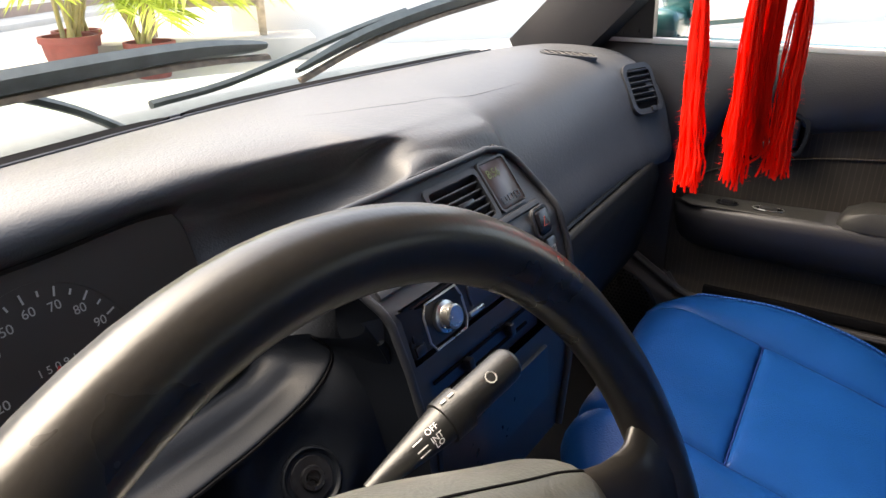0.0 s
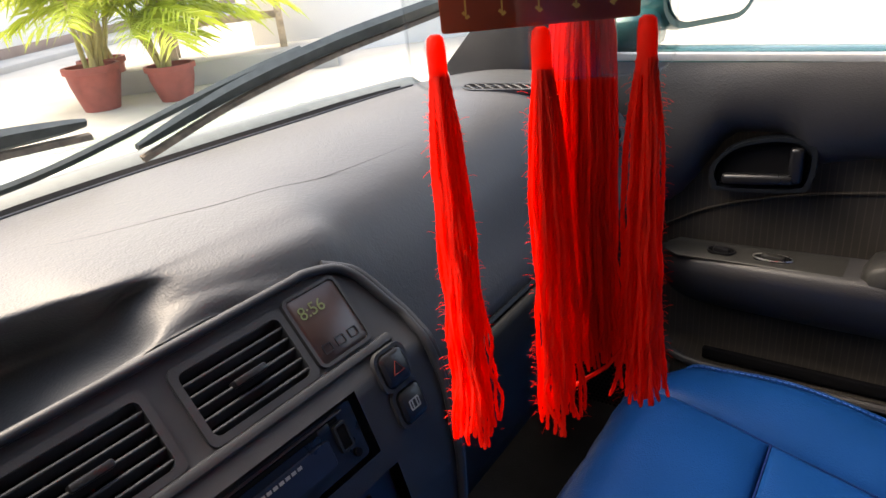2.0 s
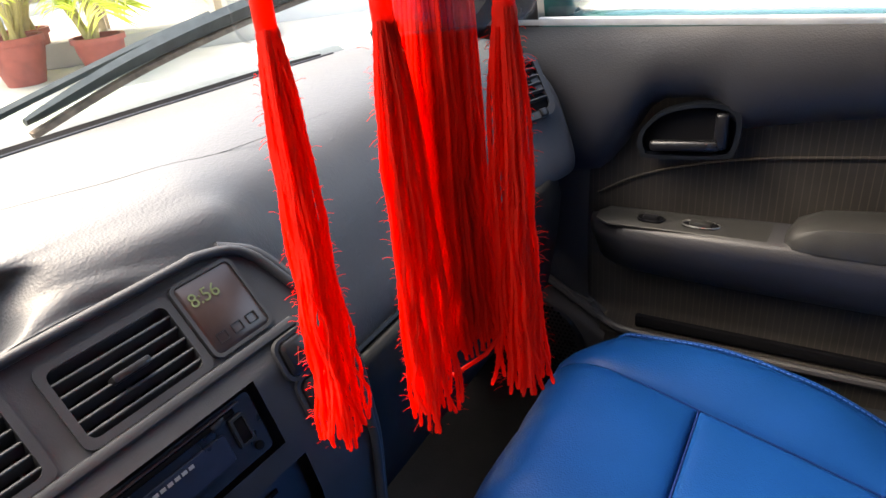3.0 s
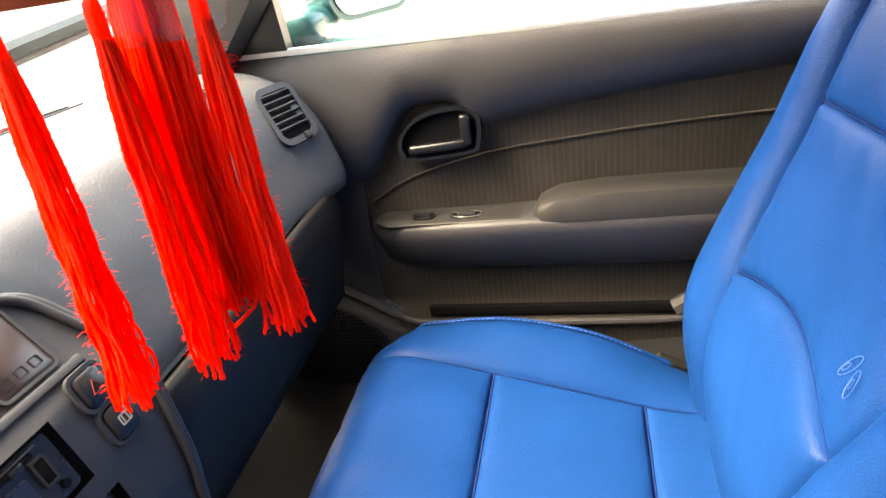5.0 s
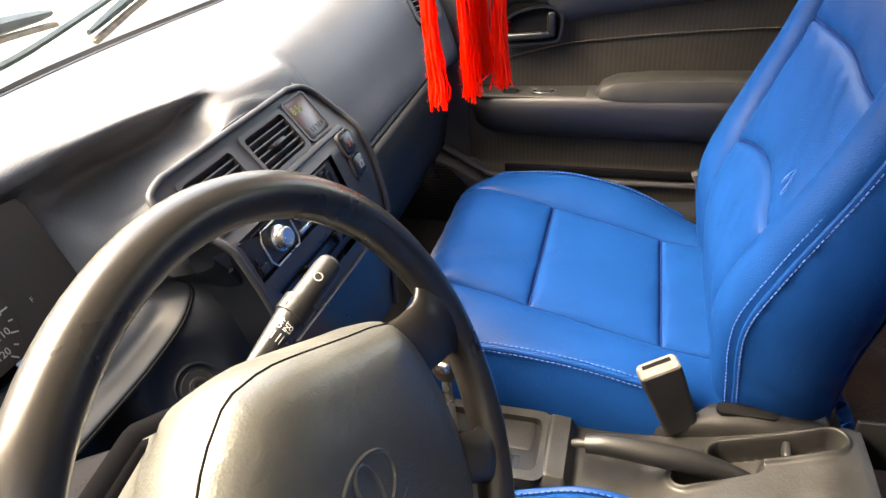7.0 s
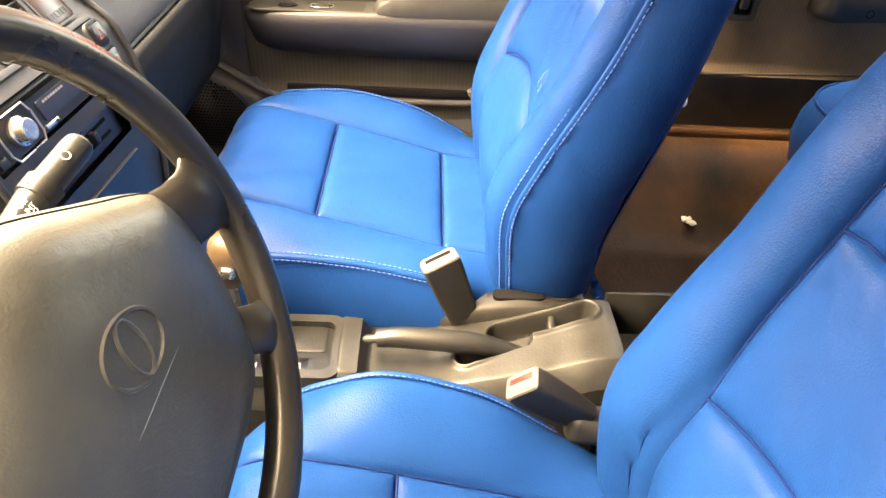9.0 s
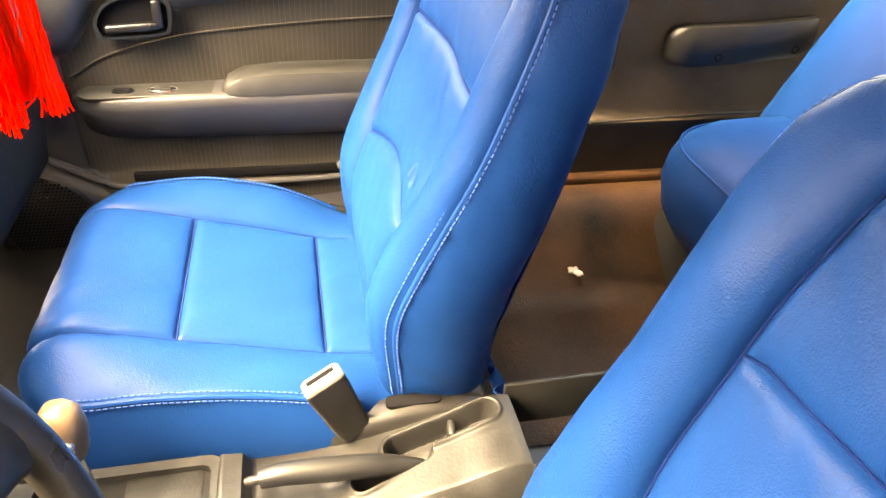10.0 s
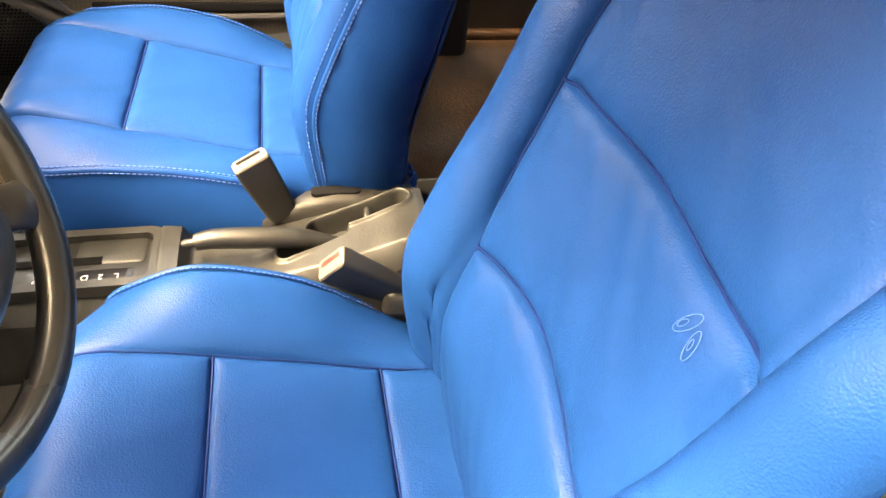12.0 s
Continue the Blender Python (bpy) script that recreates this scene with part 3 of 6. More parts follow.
# ---- dashboard ----
# each row: x, then y and z from the glass base over the pad, its lip, the face and the foot
DRIVER = [(0, 0.688), (-0.07, 0.697), (0.605, 0.701), (0.560, 0.695), (0.548, 0.677), (0.572, 0.650), (0.610, 0.632), (0.590, 0.535), (0.500, 0.49), (0.45, 0.30)]
SECTIONS = [
    (-0.66, DRIVER),
    (-0.30, DRIVER),
    (-0.225, [(0, 0.688), (-0.07, 0.697), (0.600, 0.701), (0.554, 0.694), (0.543, 0.679), (0.572, 0.650), (0.585, 0.602), (0.545, 0.545), (0.480, 0.49), (0.45, 0.30)]),
    (-0.180, [(0, 0.688), (-0.07, 0.697), (0.592, 0.701), (0.545, 0.696), (0.535, 0.680), (0.564, 0.650), (0.548, 0.600), (0.506, 0.548), (0.462, 0.51), (0.44, 0.30)]),
    (-0.130, [(0, 0.688), (-0.07, 0.698), (0.580, 0.702), (0.528, 0.697), (0.519, 0.684), (0.560, 0.640), (0.505, 0.610), (0.438, 0.646), (0.428, 0.60), (0.44, 0.30)]),
    (-0.070, [(0, 0.688), (-0.07, 0.698), (0.560, 0.702), (0.505, 0.698), (0.495, 0.688), (0.529, 0.648), (0.462, 0.648), (0.430, 0.664), (0.427, 0.62), (0.43, 0.30)]),
    (-0.042, [(0, 0.688), (-0.07, 0.698), (0.545, 0.703), (0.484, 0.700), (0.474, 0.692), (0.498, 0.662), (0.456, 0.656), (0.428, 0.667), (0.426, 0.63), (0.43, 0.30)]),
    (-0.024, [(0, 0.688), (-0.07, 0.698), (0.542, 0.703), (0.480, 0.700), (0.467, 0.694), (0.480, 0.681), (0.452, 0.676), (0.428, 0.670), (0.424, 0.63), (0.42, 0.32)]),
    (0.000, [(0, 0.688), (-0.07, 0.698), (0.540, 0.703), (0.476, 0.699), (0.460, 0.695), (0.448, 0.690), (0.438, 0.683), (0.426, 0.671), (0.424, 0.63), (0.42, 0.34)]),
    (0.105, [(0, 0.688), (-0.07, 0.698), (0.540, 0.703), (0.475, 0.699), (0.447, 0.692), (0.426, 0.682), (0.411, 0.655), (0.390, 0.60), (0.375, 0.50), (0.40, 0.40)]),
    (0.165, [(0, 0.688), (-0.07, 0.698), (0.560, 0.703), (0.495, 0.697), (0.455, 0.680), (0.428, 0.642), (0.405, 0.59), (0.388, 0.540), (0.39, 0.50), (0.45, 0.42)]),
    (0.30, [(0, 0.688), (-0.07, 0.698), (0.570, 0.703), (0.510, 0.696), (0.465, 0.677), (0.433, 0.637), (0.408, 0.585), (0.388, 0.535), (0.405, 0.505), (0.46, 0.43)]),
    (0.54, [(0, 0.690), (-0.06, 0.700), (0.560, 0.706), (0.500, 0.700), (0.455, 0.680), (0.425, 0.640), (0.400, 0.585), (0.378, 0.530), (0.395, 0.505), (0.46, 0.43)]),
    (0.585, [(0, 0.689), (-0.055, 0.699), (0.555, 0.704), (0.490, 0.699), (0.444, 0.679), (0.411, 0.640), (0.388, 0.585), (0.370, 0.530), (0.392, 0.505), (0.46, 0.43)]),
    (0.625, [(0, 0.686), (-0.05, 0.694), (0.545, 0.699), (0.472, 0.694), (0.424, 0.673), (0.388, 0.637), (0.368, 0.585), (0.358, 0.530), (0.388, 0.505), (0.46, 0.43)]),
    (0.645, [(0, 0.676), (-0.05, 0.684), (0.548, 0.687), (0.478, 0.680), (0.432, 0.660), (0.396, 0.627), (0.376, 0.580), (0.366, 0.532), (0.392, 0.508), (0.47, 0.44)]),
    (0.655, [(0, 0.664), (-0.05, 0.668), (0.560, 0.668), (0.500, 0.660), (0.462, 0.642), (0.432, 0.612), (0.412, 0.575), (0.402, 0.535), (0.42, 0.512), (0.49, 0.45)]),
]


def dash_section(x):
    pts = [tuple(glide([(sx, p[k][i]) for sx, p in SECTIONS], x) for i in (0, 1)) for k in range(10)]
    gy = glass_y(x)
    return [(gy, pts[0][1]), (gy + pts[1][0], pts[1][1])] + pts[2:]


def dash_top(x, y):
    """Height of the pad's upper face."""
    pts = [(p[1], p[2]) for p in spline([(0, a, b) for a, b in dash_section(x)], 8)][:26]
    pts = sorted(pts)
    return float(np.interp(y, [p[0] for p in pts], [p[1] for p in pts]))


dash = thing("dashboard", "dusty black vinyl dashboard with centre vents and glovebox", "dashboard", (0, 0.5, 0.03))
xs = sorted(set(span(-0.66, -0.35, 12) + span(-0.34, 0.2, 110) + span(0.21, 0.56, 30) + span(0.565, 0.655, 14)))
rows = [[Vector((x, p[1], p[2])) for p in spline([(0, a, b) for a, b in dash_section(x)], 10)] for x in xs]
bm = bmesh.new()
vr = [[bm.verts.new(p) for p in r] for r in rows]
for a, b in zip(vr, vr[1:]):
    for i in range(len(a) - 1):
        bm.faces.new((a[i], a[i + 1], b[i + 1], b[i]))
bm.faces.new(vr[-1])
bm.faces.new(vr[0][::-1])
under(part("pad", bm, DASH, None, "soft black vinyl pad, scuffed and dusty", 80), dash)


# dark sheet inside the instrument hood: the brow's shade put into colour
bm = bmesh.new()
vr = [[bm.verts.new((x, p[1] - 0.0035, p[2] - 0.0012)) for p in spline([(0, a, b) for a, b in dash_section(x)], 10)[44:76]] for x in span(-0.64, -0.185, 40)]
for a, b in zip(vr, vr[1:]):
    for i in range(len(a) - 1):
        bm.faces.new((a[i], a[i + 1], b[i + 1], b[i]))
under(part("hood_shade", bm, DIALS, None, "matt brown-black sheet standing in for shade under the hood", 80), dash)


def dash_strip(x0, x1, off, w, name, mat, h=0.0012):
    bm = bmesh.new()
    n = 40
    rings = []
    for k in range(n + 1):
        x = lerp(x0, x1, k / n)
        e = min(1, 6 * min(k, n - k) / n) ** 0.5 * w / 2
        y = glass_y(x) - off
        z = dash_top(x, y) + h
        rings.append([Vector((x, y + e + 1e-4, z)), Vector((x, y + e + 1e-4, z - 0.004)), Vector((x, y - e - 1e-4, z - 0.004)), Vector((x, y - e - 1e-4, z))])
    return under(part(name, loft(rings, bm), mat), dash)


dash_strip(-0.45, -0.066, 0.028, 0.022, "defrost_slot", VOID, 0.0035)
dash_strip(-0.048, 0.512, 0.022, 0.022, "defrost_slot", VOID, 0.0035)
for x0, x1, off in ((-0.46, -0.060, 0.028), (-0.054, 0.52, 0.022)):
    for sg in (-1, 1):
        pts = [(x, glass_y(x) - off + sg * 0.013, dash_top(x, glass_y(x) - off + sg * 0.013) + 0.0012) for x in span(x0, x1, 30)]
        under(part("slot_lip", tube(pts, 0.0014, 6), DASH), dash)

# long moulded crease across the pad
crease_ = [(p.x, p.y, dash_top(p.x, p.y) - 0.0001) for p in spline([(x, y, 0) for x, y in [(-0.042, 0.594), (-0.005, 0.556), (0.051, 0.527), (0.099, 0.507), (0.197, 0.487), (0.301, 0.476)]], 8)]
under(part("pad_crease", tube(crease_, 0.0004, 6, taper=[0.2 + math.sin(3.1 * k / (len(crease_) - 1)) for k in range(len(crease_))]), DASH, None, "fine moulded crease"), dash)

# side demister by the passenger pillar
DX = Vector((0.63, -0.78, 0))
DM = face_pose((0.508, 0.503, dash_top(0.508, 0.503) + 0.001), DX, (-0.02, -0.16, 1))
bez = under(part("demister_bezel", ring(outline(0.092, 0.028, 0.0135, 6), outline(0.086, 0.022, 0.0105, 6), -0.006, 0.0010, DM), DASH, None, "rounded demister outlet"), dash)
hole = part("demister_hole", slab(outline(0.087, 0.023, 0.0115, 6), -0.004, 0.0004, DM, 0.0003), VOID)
hole.parent = bez
for k in range(7):
    fin = part("fin", rbox(0.0030, 0.021, 0.003, DM @ pose(-0.036 + 0.012 * k, 0, -0.0002, 0, 35, 25), 0.0008, 1), BEZEL)
    fin.parent = bez

# glovebox lid and its seam
lid = bmesh.new()
GB = [(0.384, 0.528), (0.378, 0.50), (0.385, 0.44), (0.40, 0.36)]
grid(lambda u, v: (lerp(0.14, 0.60, u), *[float(np.interp(v, [0, 0.3, 0.65, 1], [p[i] for p in GB])) for i in (0, 1)]), span(0, 1, 10), span(0, 1, 10), lid)
gl = under(part("glovebox_lid", lid, GLOVE, None, "smooth dark glovebox lid"), dash)
gl.modifiers.new("thick", "SOLIDIFY").thickness = 0.012
under(part("lid_lip", tube([(x, 0.383, 0.531) for x in span(0.125, 0.56, 20)], 0.0032, 6, flat=1.4), LOWER), dash)
under(part("lid_catch", rbox(0.05, 0.006, 0.02, pose(0.262, 0.377, 0.492), 0.002), VOID), dash)

# side vent
SV = face_pose((0.590, 0.4085, 0.6425), (0.90, -0.42, 0.02), (-0.40, -0.78, 0.52))
vent = under(part("side_vent", ring(outline(0.064, 0.084, 0.016), outline(0.050, 0.066, 0.009), -0.014, 0.004, SV), BEZEL, None, "rectangular side air vent"), dash)
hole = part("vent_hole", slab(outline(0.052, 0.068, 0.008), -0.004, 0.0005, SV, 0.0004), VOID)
hole.parent = vent
for k in range(6):
    s_ = part("slat", rbox(0.049, 0.0026, 0.006, SV @ pose(0, -0.019 + 0.0096 * k, 0.0018, -30), 0.0008, 1), BEZEL)
    s_.parent = vent
s_ = part("wheel", rbox(0.012, 0.010, 0.006, SV @ pose(0.010, -0.0365, 0.004), 0.002), BLACK)
s_.parent = vent

# ---- centre stack ----
STACK = [(0.418, 0.668), (0.382, 0.622), (0.362, 0.603), (0.347, 0.559), (0.335, 0.510), (0.330, 0.440), (0.330, 0.360)]
ST = [0.0]
for a, b in zip(STACK, STACK[1:]):
    ST.append(ST[-1] + math.dist(a, b))


def stack_pt(s, t, h=0.0):
    """A point on the stack's face: s across from its middle, t down, h out."""
    y, z = (float(np.interp(t, ST, [p[i] for p in STACK])) for i in (0, 1))
    i = max(0, min(len(ST) - 2, int(np.searchsorted(ST, t)) - 1))
    d = Vector((0, STACK[i + 1][0] - STACK[i][0], STACK[i + 1][1] - STACK[i][1])).normalized()
    n = Vector((0, d.z, -d.y))
    yaw = Matrix.Rotation(radians(-3.5), 3, "Z")
    return Vector((-0.045, 0, 0)) + yaw @ Vector((s, 0, 0)) + Vector((0, y, z)) + n * h


def stack_pose(s, t, h=0.0):
    p = stack_pt(s, t, h)
    r = stack_pt(s + 0.01, t) - stack_pt(s, t)
    d = stack_pt(s, t + 0.004) - stack_pt(s, t - 0.004)
    return face_pose(p, r, r.cross(-d))


VT, VB = 0.014, 0.062
HOLES = [(-0.104, -0.022, VT, VB), (-0.003, 0.078, VT, VB), (-0.100, 0.090, 0.086, 0.134), (-0.09, 0.10, 0.150, 0.190)]


def stack_right(t):
    return line([(-0.01, 0.105), (0.0, 0.122), (0.004, 0.130), (0.010, 0.139), (0.02, 0.147), (0.06, 0.160), (0.12, 0.162), (0.2, 0.150), (0.34, 0.125)], t)


def stack_left(t):
    return line([(-0.01, -0.108), (0.0, -0.122), (0.008, -0.131), (0.018, -0.135), (0.03, -0.133), (0.06, -0.119), (0.09, -0.112), (0.34, -0.098)], t)


ts = sorted(set([0.0, 0.006] + span(VT, VB, 8) + span(0.070, 0.082, 3) + span(0.086, 0.134, 6) + span(0.14, 0.15, 2) + span(0.15, 0.19, 5) + span(0.20, 0.33, 6)))
svals = sorted(set([round(v, 4) for h in HOLES for v in h[:2]] + [0.02 * k for k in range(-5, 6)]))


def face_fn(i, t):
    s = stack_left(t) if i == -1 else stack_right(t) if i == 99 else i
    return stack_pt(max(stack_left(t), min(stack_right(t), s)), t)


bm = bmesh.new()
cols = [-1] + svals + [99]
vv = [[bm.verts.new(face_fn(c, t)) for t in ts] for c in cols]
for i in range(len(cols) - 1):
    for j in range(len(ts) - 1):
        a = -0.2 if i == 0 else cols[i]
        b = 0.2 if i == len(cols) - 2 else cols[i + 1]
        sc, tc = ((a + b) / 2 if 0 < i < len(cols) - 2 else (-0.15 if i == 0 else 0.15)), (ts[j] + ts[j + 1]) / 2
        if any(h[0] < sc < h[1] and h[2] < tc < h[3] for h in HOLES):
            continue
        bm.faces.new((vv[i][j], vv[i][j + 1], vv[i + 1][j + 1], vv[i + 1][j]))
face = under(part("centre_panel", bm, BEZEL, None, "dark grey centre panel"), dash)
# side wall and rim of the stack
for side, fn in ((1, stack_right), (-1, stack_left)):
    bm = grid(lambda t, d: stack_pt(fn(t) + side * 0.004 * d, t, 0.0) + Vector((0, (0.07 if side > 0 else 0.05 * smoothstep(0.03, 0.10, t)) * d, -0.012 * d)), span(0 if side > 0 else 0.03, 0.33, 30), span(0, 1, 3))
    under(part("stack_side", bm, LOWER), dash)
rim = [stack_pt(stack_left(t) - 0.002, t, 0.003) for t in span(0.20, 0.006, 18)]
rim += [stack_pt(s, -0.004 + 0.010 * (s / 0.145) ** 10, 0.003) for s in span(-0.110, 0.112, 24)]
rim += [stack_pt(stack_right(t) + 0.002, t, 0.003) for t in span(0.006, 0.33, 30)]
under(part("panel_rim", tube(spline(rim, 3), 0.0036, 10), BEZEL, None, "raised rim round the centre panel"), dash)
rim2 = [stack_pt(stack_right(t) + 0.010, t, -0.004) for t in span(0.0, 0.33, 26)]
under(part("outer_rim", tube(spline(rim2, 3), 0.005, 10), BEZEL), dash)


def air_vent(s0, s1, t0, t1, slats):
    w, h = s1 - s0, t1 - t0
    m = stack_pose((s0 + s1) / 2, (t0 + t1) / 2, 0.0)
    v = under(part("air_vent", ring(outline(w + 0.004, h + 0.006, 0.006), outline(w - 0.006, h - 0.004, 0.005), -0.020, 0.003, m), BEZEL, None, "black louvred centre air vent"), dash)
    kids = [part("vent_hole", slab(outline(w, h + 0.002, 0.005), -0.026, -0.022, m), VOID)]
    for k in range(slats):
        y = -h / 2 + 0.004 + (h - 0.008) * k / (slats - 1)
        kids.append(part("slat", rbox(w - 0.004, 0.0022, 0.011, m @ pose(0, y, -0.004, -28), 0.0007, 1), BEZEL))
    for k in range(5):
        kids.append(part("fin", rbox(0.0012, h - 0.006, 0.008, m @ pose(-w / 2 + w * (k + 0.5) / 5, 0, -0.015), 0), BLACK))
    kids.append(part("tab", rbox(0.024, 0.005, 0.012, m @ pose(0, -0.001, 0.001), 0.0015), BLACK, None, "ribbed black thumb tab"))
    for o_ in kids:
        o_.parent = v


air_vent(*HOLES[0], 6)
air_vent(*HOLES[1], 6)

# clock display hood beside the vents
m = stack_pose(0.106, 0.036, 0.0)
disp = under(part("clock_display", slab(outline(0.044, 0.050, 0.004), -0.006, 0.0035, m, 0.001), LCD, None, "brown tinted clock display"), dash)
under(part("clock_frame", ring(outline(0.0485, 0.0545, 0.006), outline(0.0435, 0.0495, 0.004), -0.004, 0.0042, m), BEZEL), dash)
words("8:56", 0.013, m @ pose(-0.006, 0.012, 0.0040), DIGIT, disp, "digits", "faint clock digits")
for k in range(3):
    kb = part("key", ring(outline(0.008, 0.007, 0.001, 2), outline(0.0064, 0.0054, 0.0008, 2), 0.0036, 0.0040, m @ pose(-0.012 + 0.012 * k, -0.016, 0)), BLACK)
    kb.parent = disp
# ledge below the vents
under(part("panel_ledge", tube([stack_pt(s, 0.0695, 0.001) for s in span(-0.108, 0.140, 16)], 0.004, 8, flat=0.7), BEZEL), dash)


def push_button(s, t, icon):
    m = stack_pose(s, t, 0.0)
    b = under(part("push_button", slab(outline(0.023, 0.024, 0.005), -0.002, 0.0065, m, 0.002), BLACK, None, f"square black {icon} button"), dash)
    f = part("button_surround", ring(outline(0.031, 0.031, 0.008), outline(0.025, 0.026, 0.006), -0.001, 0.003, m), BEZEL)
    f.parent = b
    if icon == "hazard":
        tri_ = part("triangle", tube([m @ Vector((0.006 * math.sin(a), 0.006 * math.cos(a) - 0.001, 0.0067)) for a in (0, 2.094, 4.189)], 0.0007, 4, closed=True), REDPRINT)
        tri_.parent = b
    else:
        for w_, h_, y_ in ((0.010, 0.008, 0),):
            r_ = part("symbol", ring(outline(w_, h_, 0.001, 2), outline(w_ - 0.002, h_ - 0.002, 0.001, 2), 0.006, 0.0068, m), GREYPRINT)
            r_.parent = b
        for k in (-1, 1):
            r_ = part("symbol_bar", rbox(0.001, 0.006, 0.0005, m @ pose(0.002 * k, 0, 0.0067), 0), GREYPRINT)
            r_.parent = b


push_button(0.126, 0.089, "hazard")
push_button(0.128, 0.119, "defogger")

# radio
radio = thing("car_radio", "worn single-slot car radio with a silver volume knob", "radio", stack_pt(-0.005, 0.134))
RM = stack_pose(-0.005, 0.110, 0.0)
under(part("chassis", slab(outline(0.188, 0.046, 0.002, 2), -0.03, -0.010, RM, 0.001), BLACK), radio)
under(part("fascia", slab(outline(0.180, 0.042, 0.003, 3), -0.010, -0.003, RM, 0.001), BLACK, None, "scratched black fascia"), radio)
under(part("disc_slot", rbox(0.150, 0.004, 0.003, RM @ pose(0.0, 0.0155, -0.0025), 0.001), VOID), radio)
under(part("slot_edge", rbox(0.160, 0.0012, 0.004, RM @ pose(0.0, 0.0185, -0.0025), 0.0004), LCD), radio)
under(part("screen", slab(outline(0.070, 0.019, 0.002, 2), -0.004, -0.001, RM @ pose(0.028, -0.002, 0), 0.0008), BLUEPLATE, None, "glossy dark blue screen"), radio)
knob_m = RM @ pose(-0.045, -0.003, 0)
fr = [(-0.021, 0.019), (0.021, 0.019), (0.026, 0.008), (0.026, -0.012), (0.021, -0.020), (-0.021, -0.020), (-0.026, -0.012), (-0.026, 0.010)]
under(part("knob_frame", tube([knob_m @ Vector((x, y, 0.0)) for x, y in fr], 0.0011, 5, closed=True), SILVER, None, "bright silver frame line"), radio)
kr = [[knob_m @ Vector((r * math.cos(a), r * math.sin(a), h)) for a in [6.28319 * k / 32 for k in range(32)]] for r, h in ((0.0135, -0.003), (0.0135, 0.001), (0.0105, 0.002), (0.0102, 0.010), (0.0088, 0.0112), (0.002, 0.0108))]
under(part("volume_knob", loft(kr), SILVER, None, "brushed silver volume knob"), radio)
for k in range(3):
    for j in range(2):
        under(part("preset_key", rbox(0.012, 0.0085, 0.003, RM @ pose(-0.082 + 0.0005 * j, 0.008 - 0.0115 * k, -0.002), 0.001), BLACK), radio) if j == 0 else None
under(part("usb_port", rbox(0.008, 0.017, 0.003, RM @ pose(0.074, 0.002, -0.002), 0.001), VOID), radio)
under(part("usb_surround", ring(outline(0.011, 0.020, 0.0015, 2), outline(0.0075, 0.0165, 0.001, 2), -0.004, 0.000, RM @ pose(0.074, 0.002, 0)), CONSOLE, None, "worn grey port frame"), radio)
under(part("aux_port", loft([[RM @ pose(0.080, -0.014, 0) @ Vector((0.003 * math.cos(a), 0.003 * math.sin(a), h)) for a in span(0, 5.7, 10)] for h in (-0.004, -0.001)]), VOID), radio)
under(part("side_key", rbox(0.010, 0.005, 0.003, RM @ pose(0.062, 0.0145, -0.002), 0.001), BLACK), radio)
under(part("silver_key", rbox(0.022, 0.0045, 0.003, RM @ pose(-0.002, -0.0165, -0.002), 0.0012), SILVER, None, "small silver bar key"), radio)
for k in range(8):
    under(part("print", rbox(0.0034, 0.0022, 0.0003, RM @ pose(0.003 + 0.0048 * k, 0.004, -0.0008), 0), GREYPRINT), radio)
# climate controls and cubby below the radio
under(part("climate_panel", slab(outline(0.186, 0.036, 0.003, 3), -0.018, -0.010, stack_pose(0.005, 0.170), 0.001), BLUEPLATE, None, "dark blue climate control plate"), dash)
for k in range(2):
    under(part("slider", rbox(0.008, 0.012, 0.010, stack_pose(-0.03 + 0.07 * k, 0.168) @ pose(0, 0, -0.006), 0.002), BLACK), dash)
    under(part("slider_slot", rbox(0.150, 0.003, 0.002, stack_pose(0.0, 0.163 + 0.014 * k) @ pose(0, 0, -0.0095), 0), VOID), dash)
under(part("ashtray_front", slab(outline(0.19, 0.06, 0.004), -0.006, 0.004, stack_pose(0.0, 0.24), 0.002), BLACK, None, "closed black ashtray front"), dash)

# ---- instruments ----
cluster = thing("instrument_cluster", "dusty dark instrument cluster with white dials", "instrument cluster", (-0.37, 0.55, 0.55))
CM = face_pose((-0.358, 0.540, 0.610), (1, 0, 0), (0, -0.95, 0.30)) @ Matrix.Scale(0.93, 4)
under(part("dial_plate", slab(outline(0.38, 0.135, 0.03), -0.012, 0.0, CM, 0.002), DIALS, None, "matt black dial plate"), cluster)


def dial(cx, cy, r, marks, a0, a1, size):
    plate = under(part("dial", ring([(r * 1.16 * math.cos(a), r * 1.16 * math.sin(a)) for a in span(0, 6.11, 35)], [(r * 1.12 * math.cos(a), r * 1.12 * math.sin(a)) for a in span(0, 6.11, 35)], 0, 0.0004, CM @ pose(cx, cy, 0)), DIALS), cluster)
    n = len(marks)
    for k, t in enumerate(marks):
        a = radians(lerp(a0, a1, k / (n - 1)))
        c, s = math.cos(a), math.sin(a)
        if t:
            words(t, size, CM @ pose(cx + r * 0.80 * c, cy + r * 0.80 * s, 0.0012), GREYPRINT, plate, "numeral")
        for j in range(2):
            b = radians(lerp(a0, a1, (k + 0.5 * j) / (n - 1)))
            if k == n - 1 and j:
                continue
            tk = part("tick", rbox(0.0075 - 0.003 * j, 0.0014, 0.0004, CM @ pose(cx + r * math.cos(b), cy + r * math.sin(b), 0.0012) @ pose(0, 0, 0, 0, 0, math.degrees(b)), 0), GREYPRINT)
            tk.parent = plate
    return plate


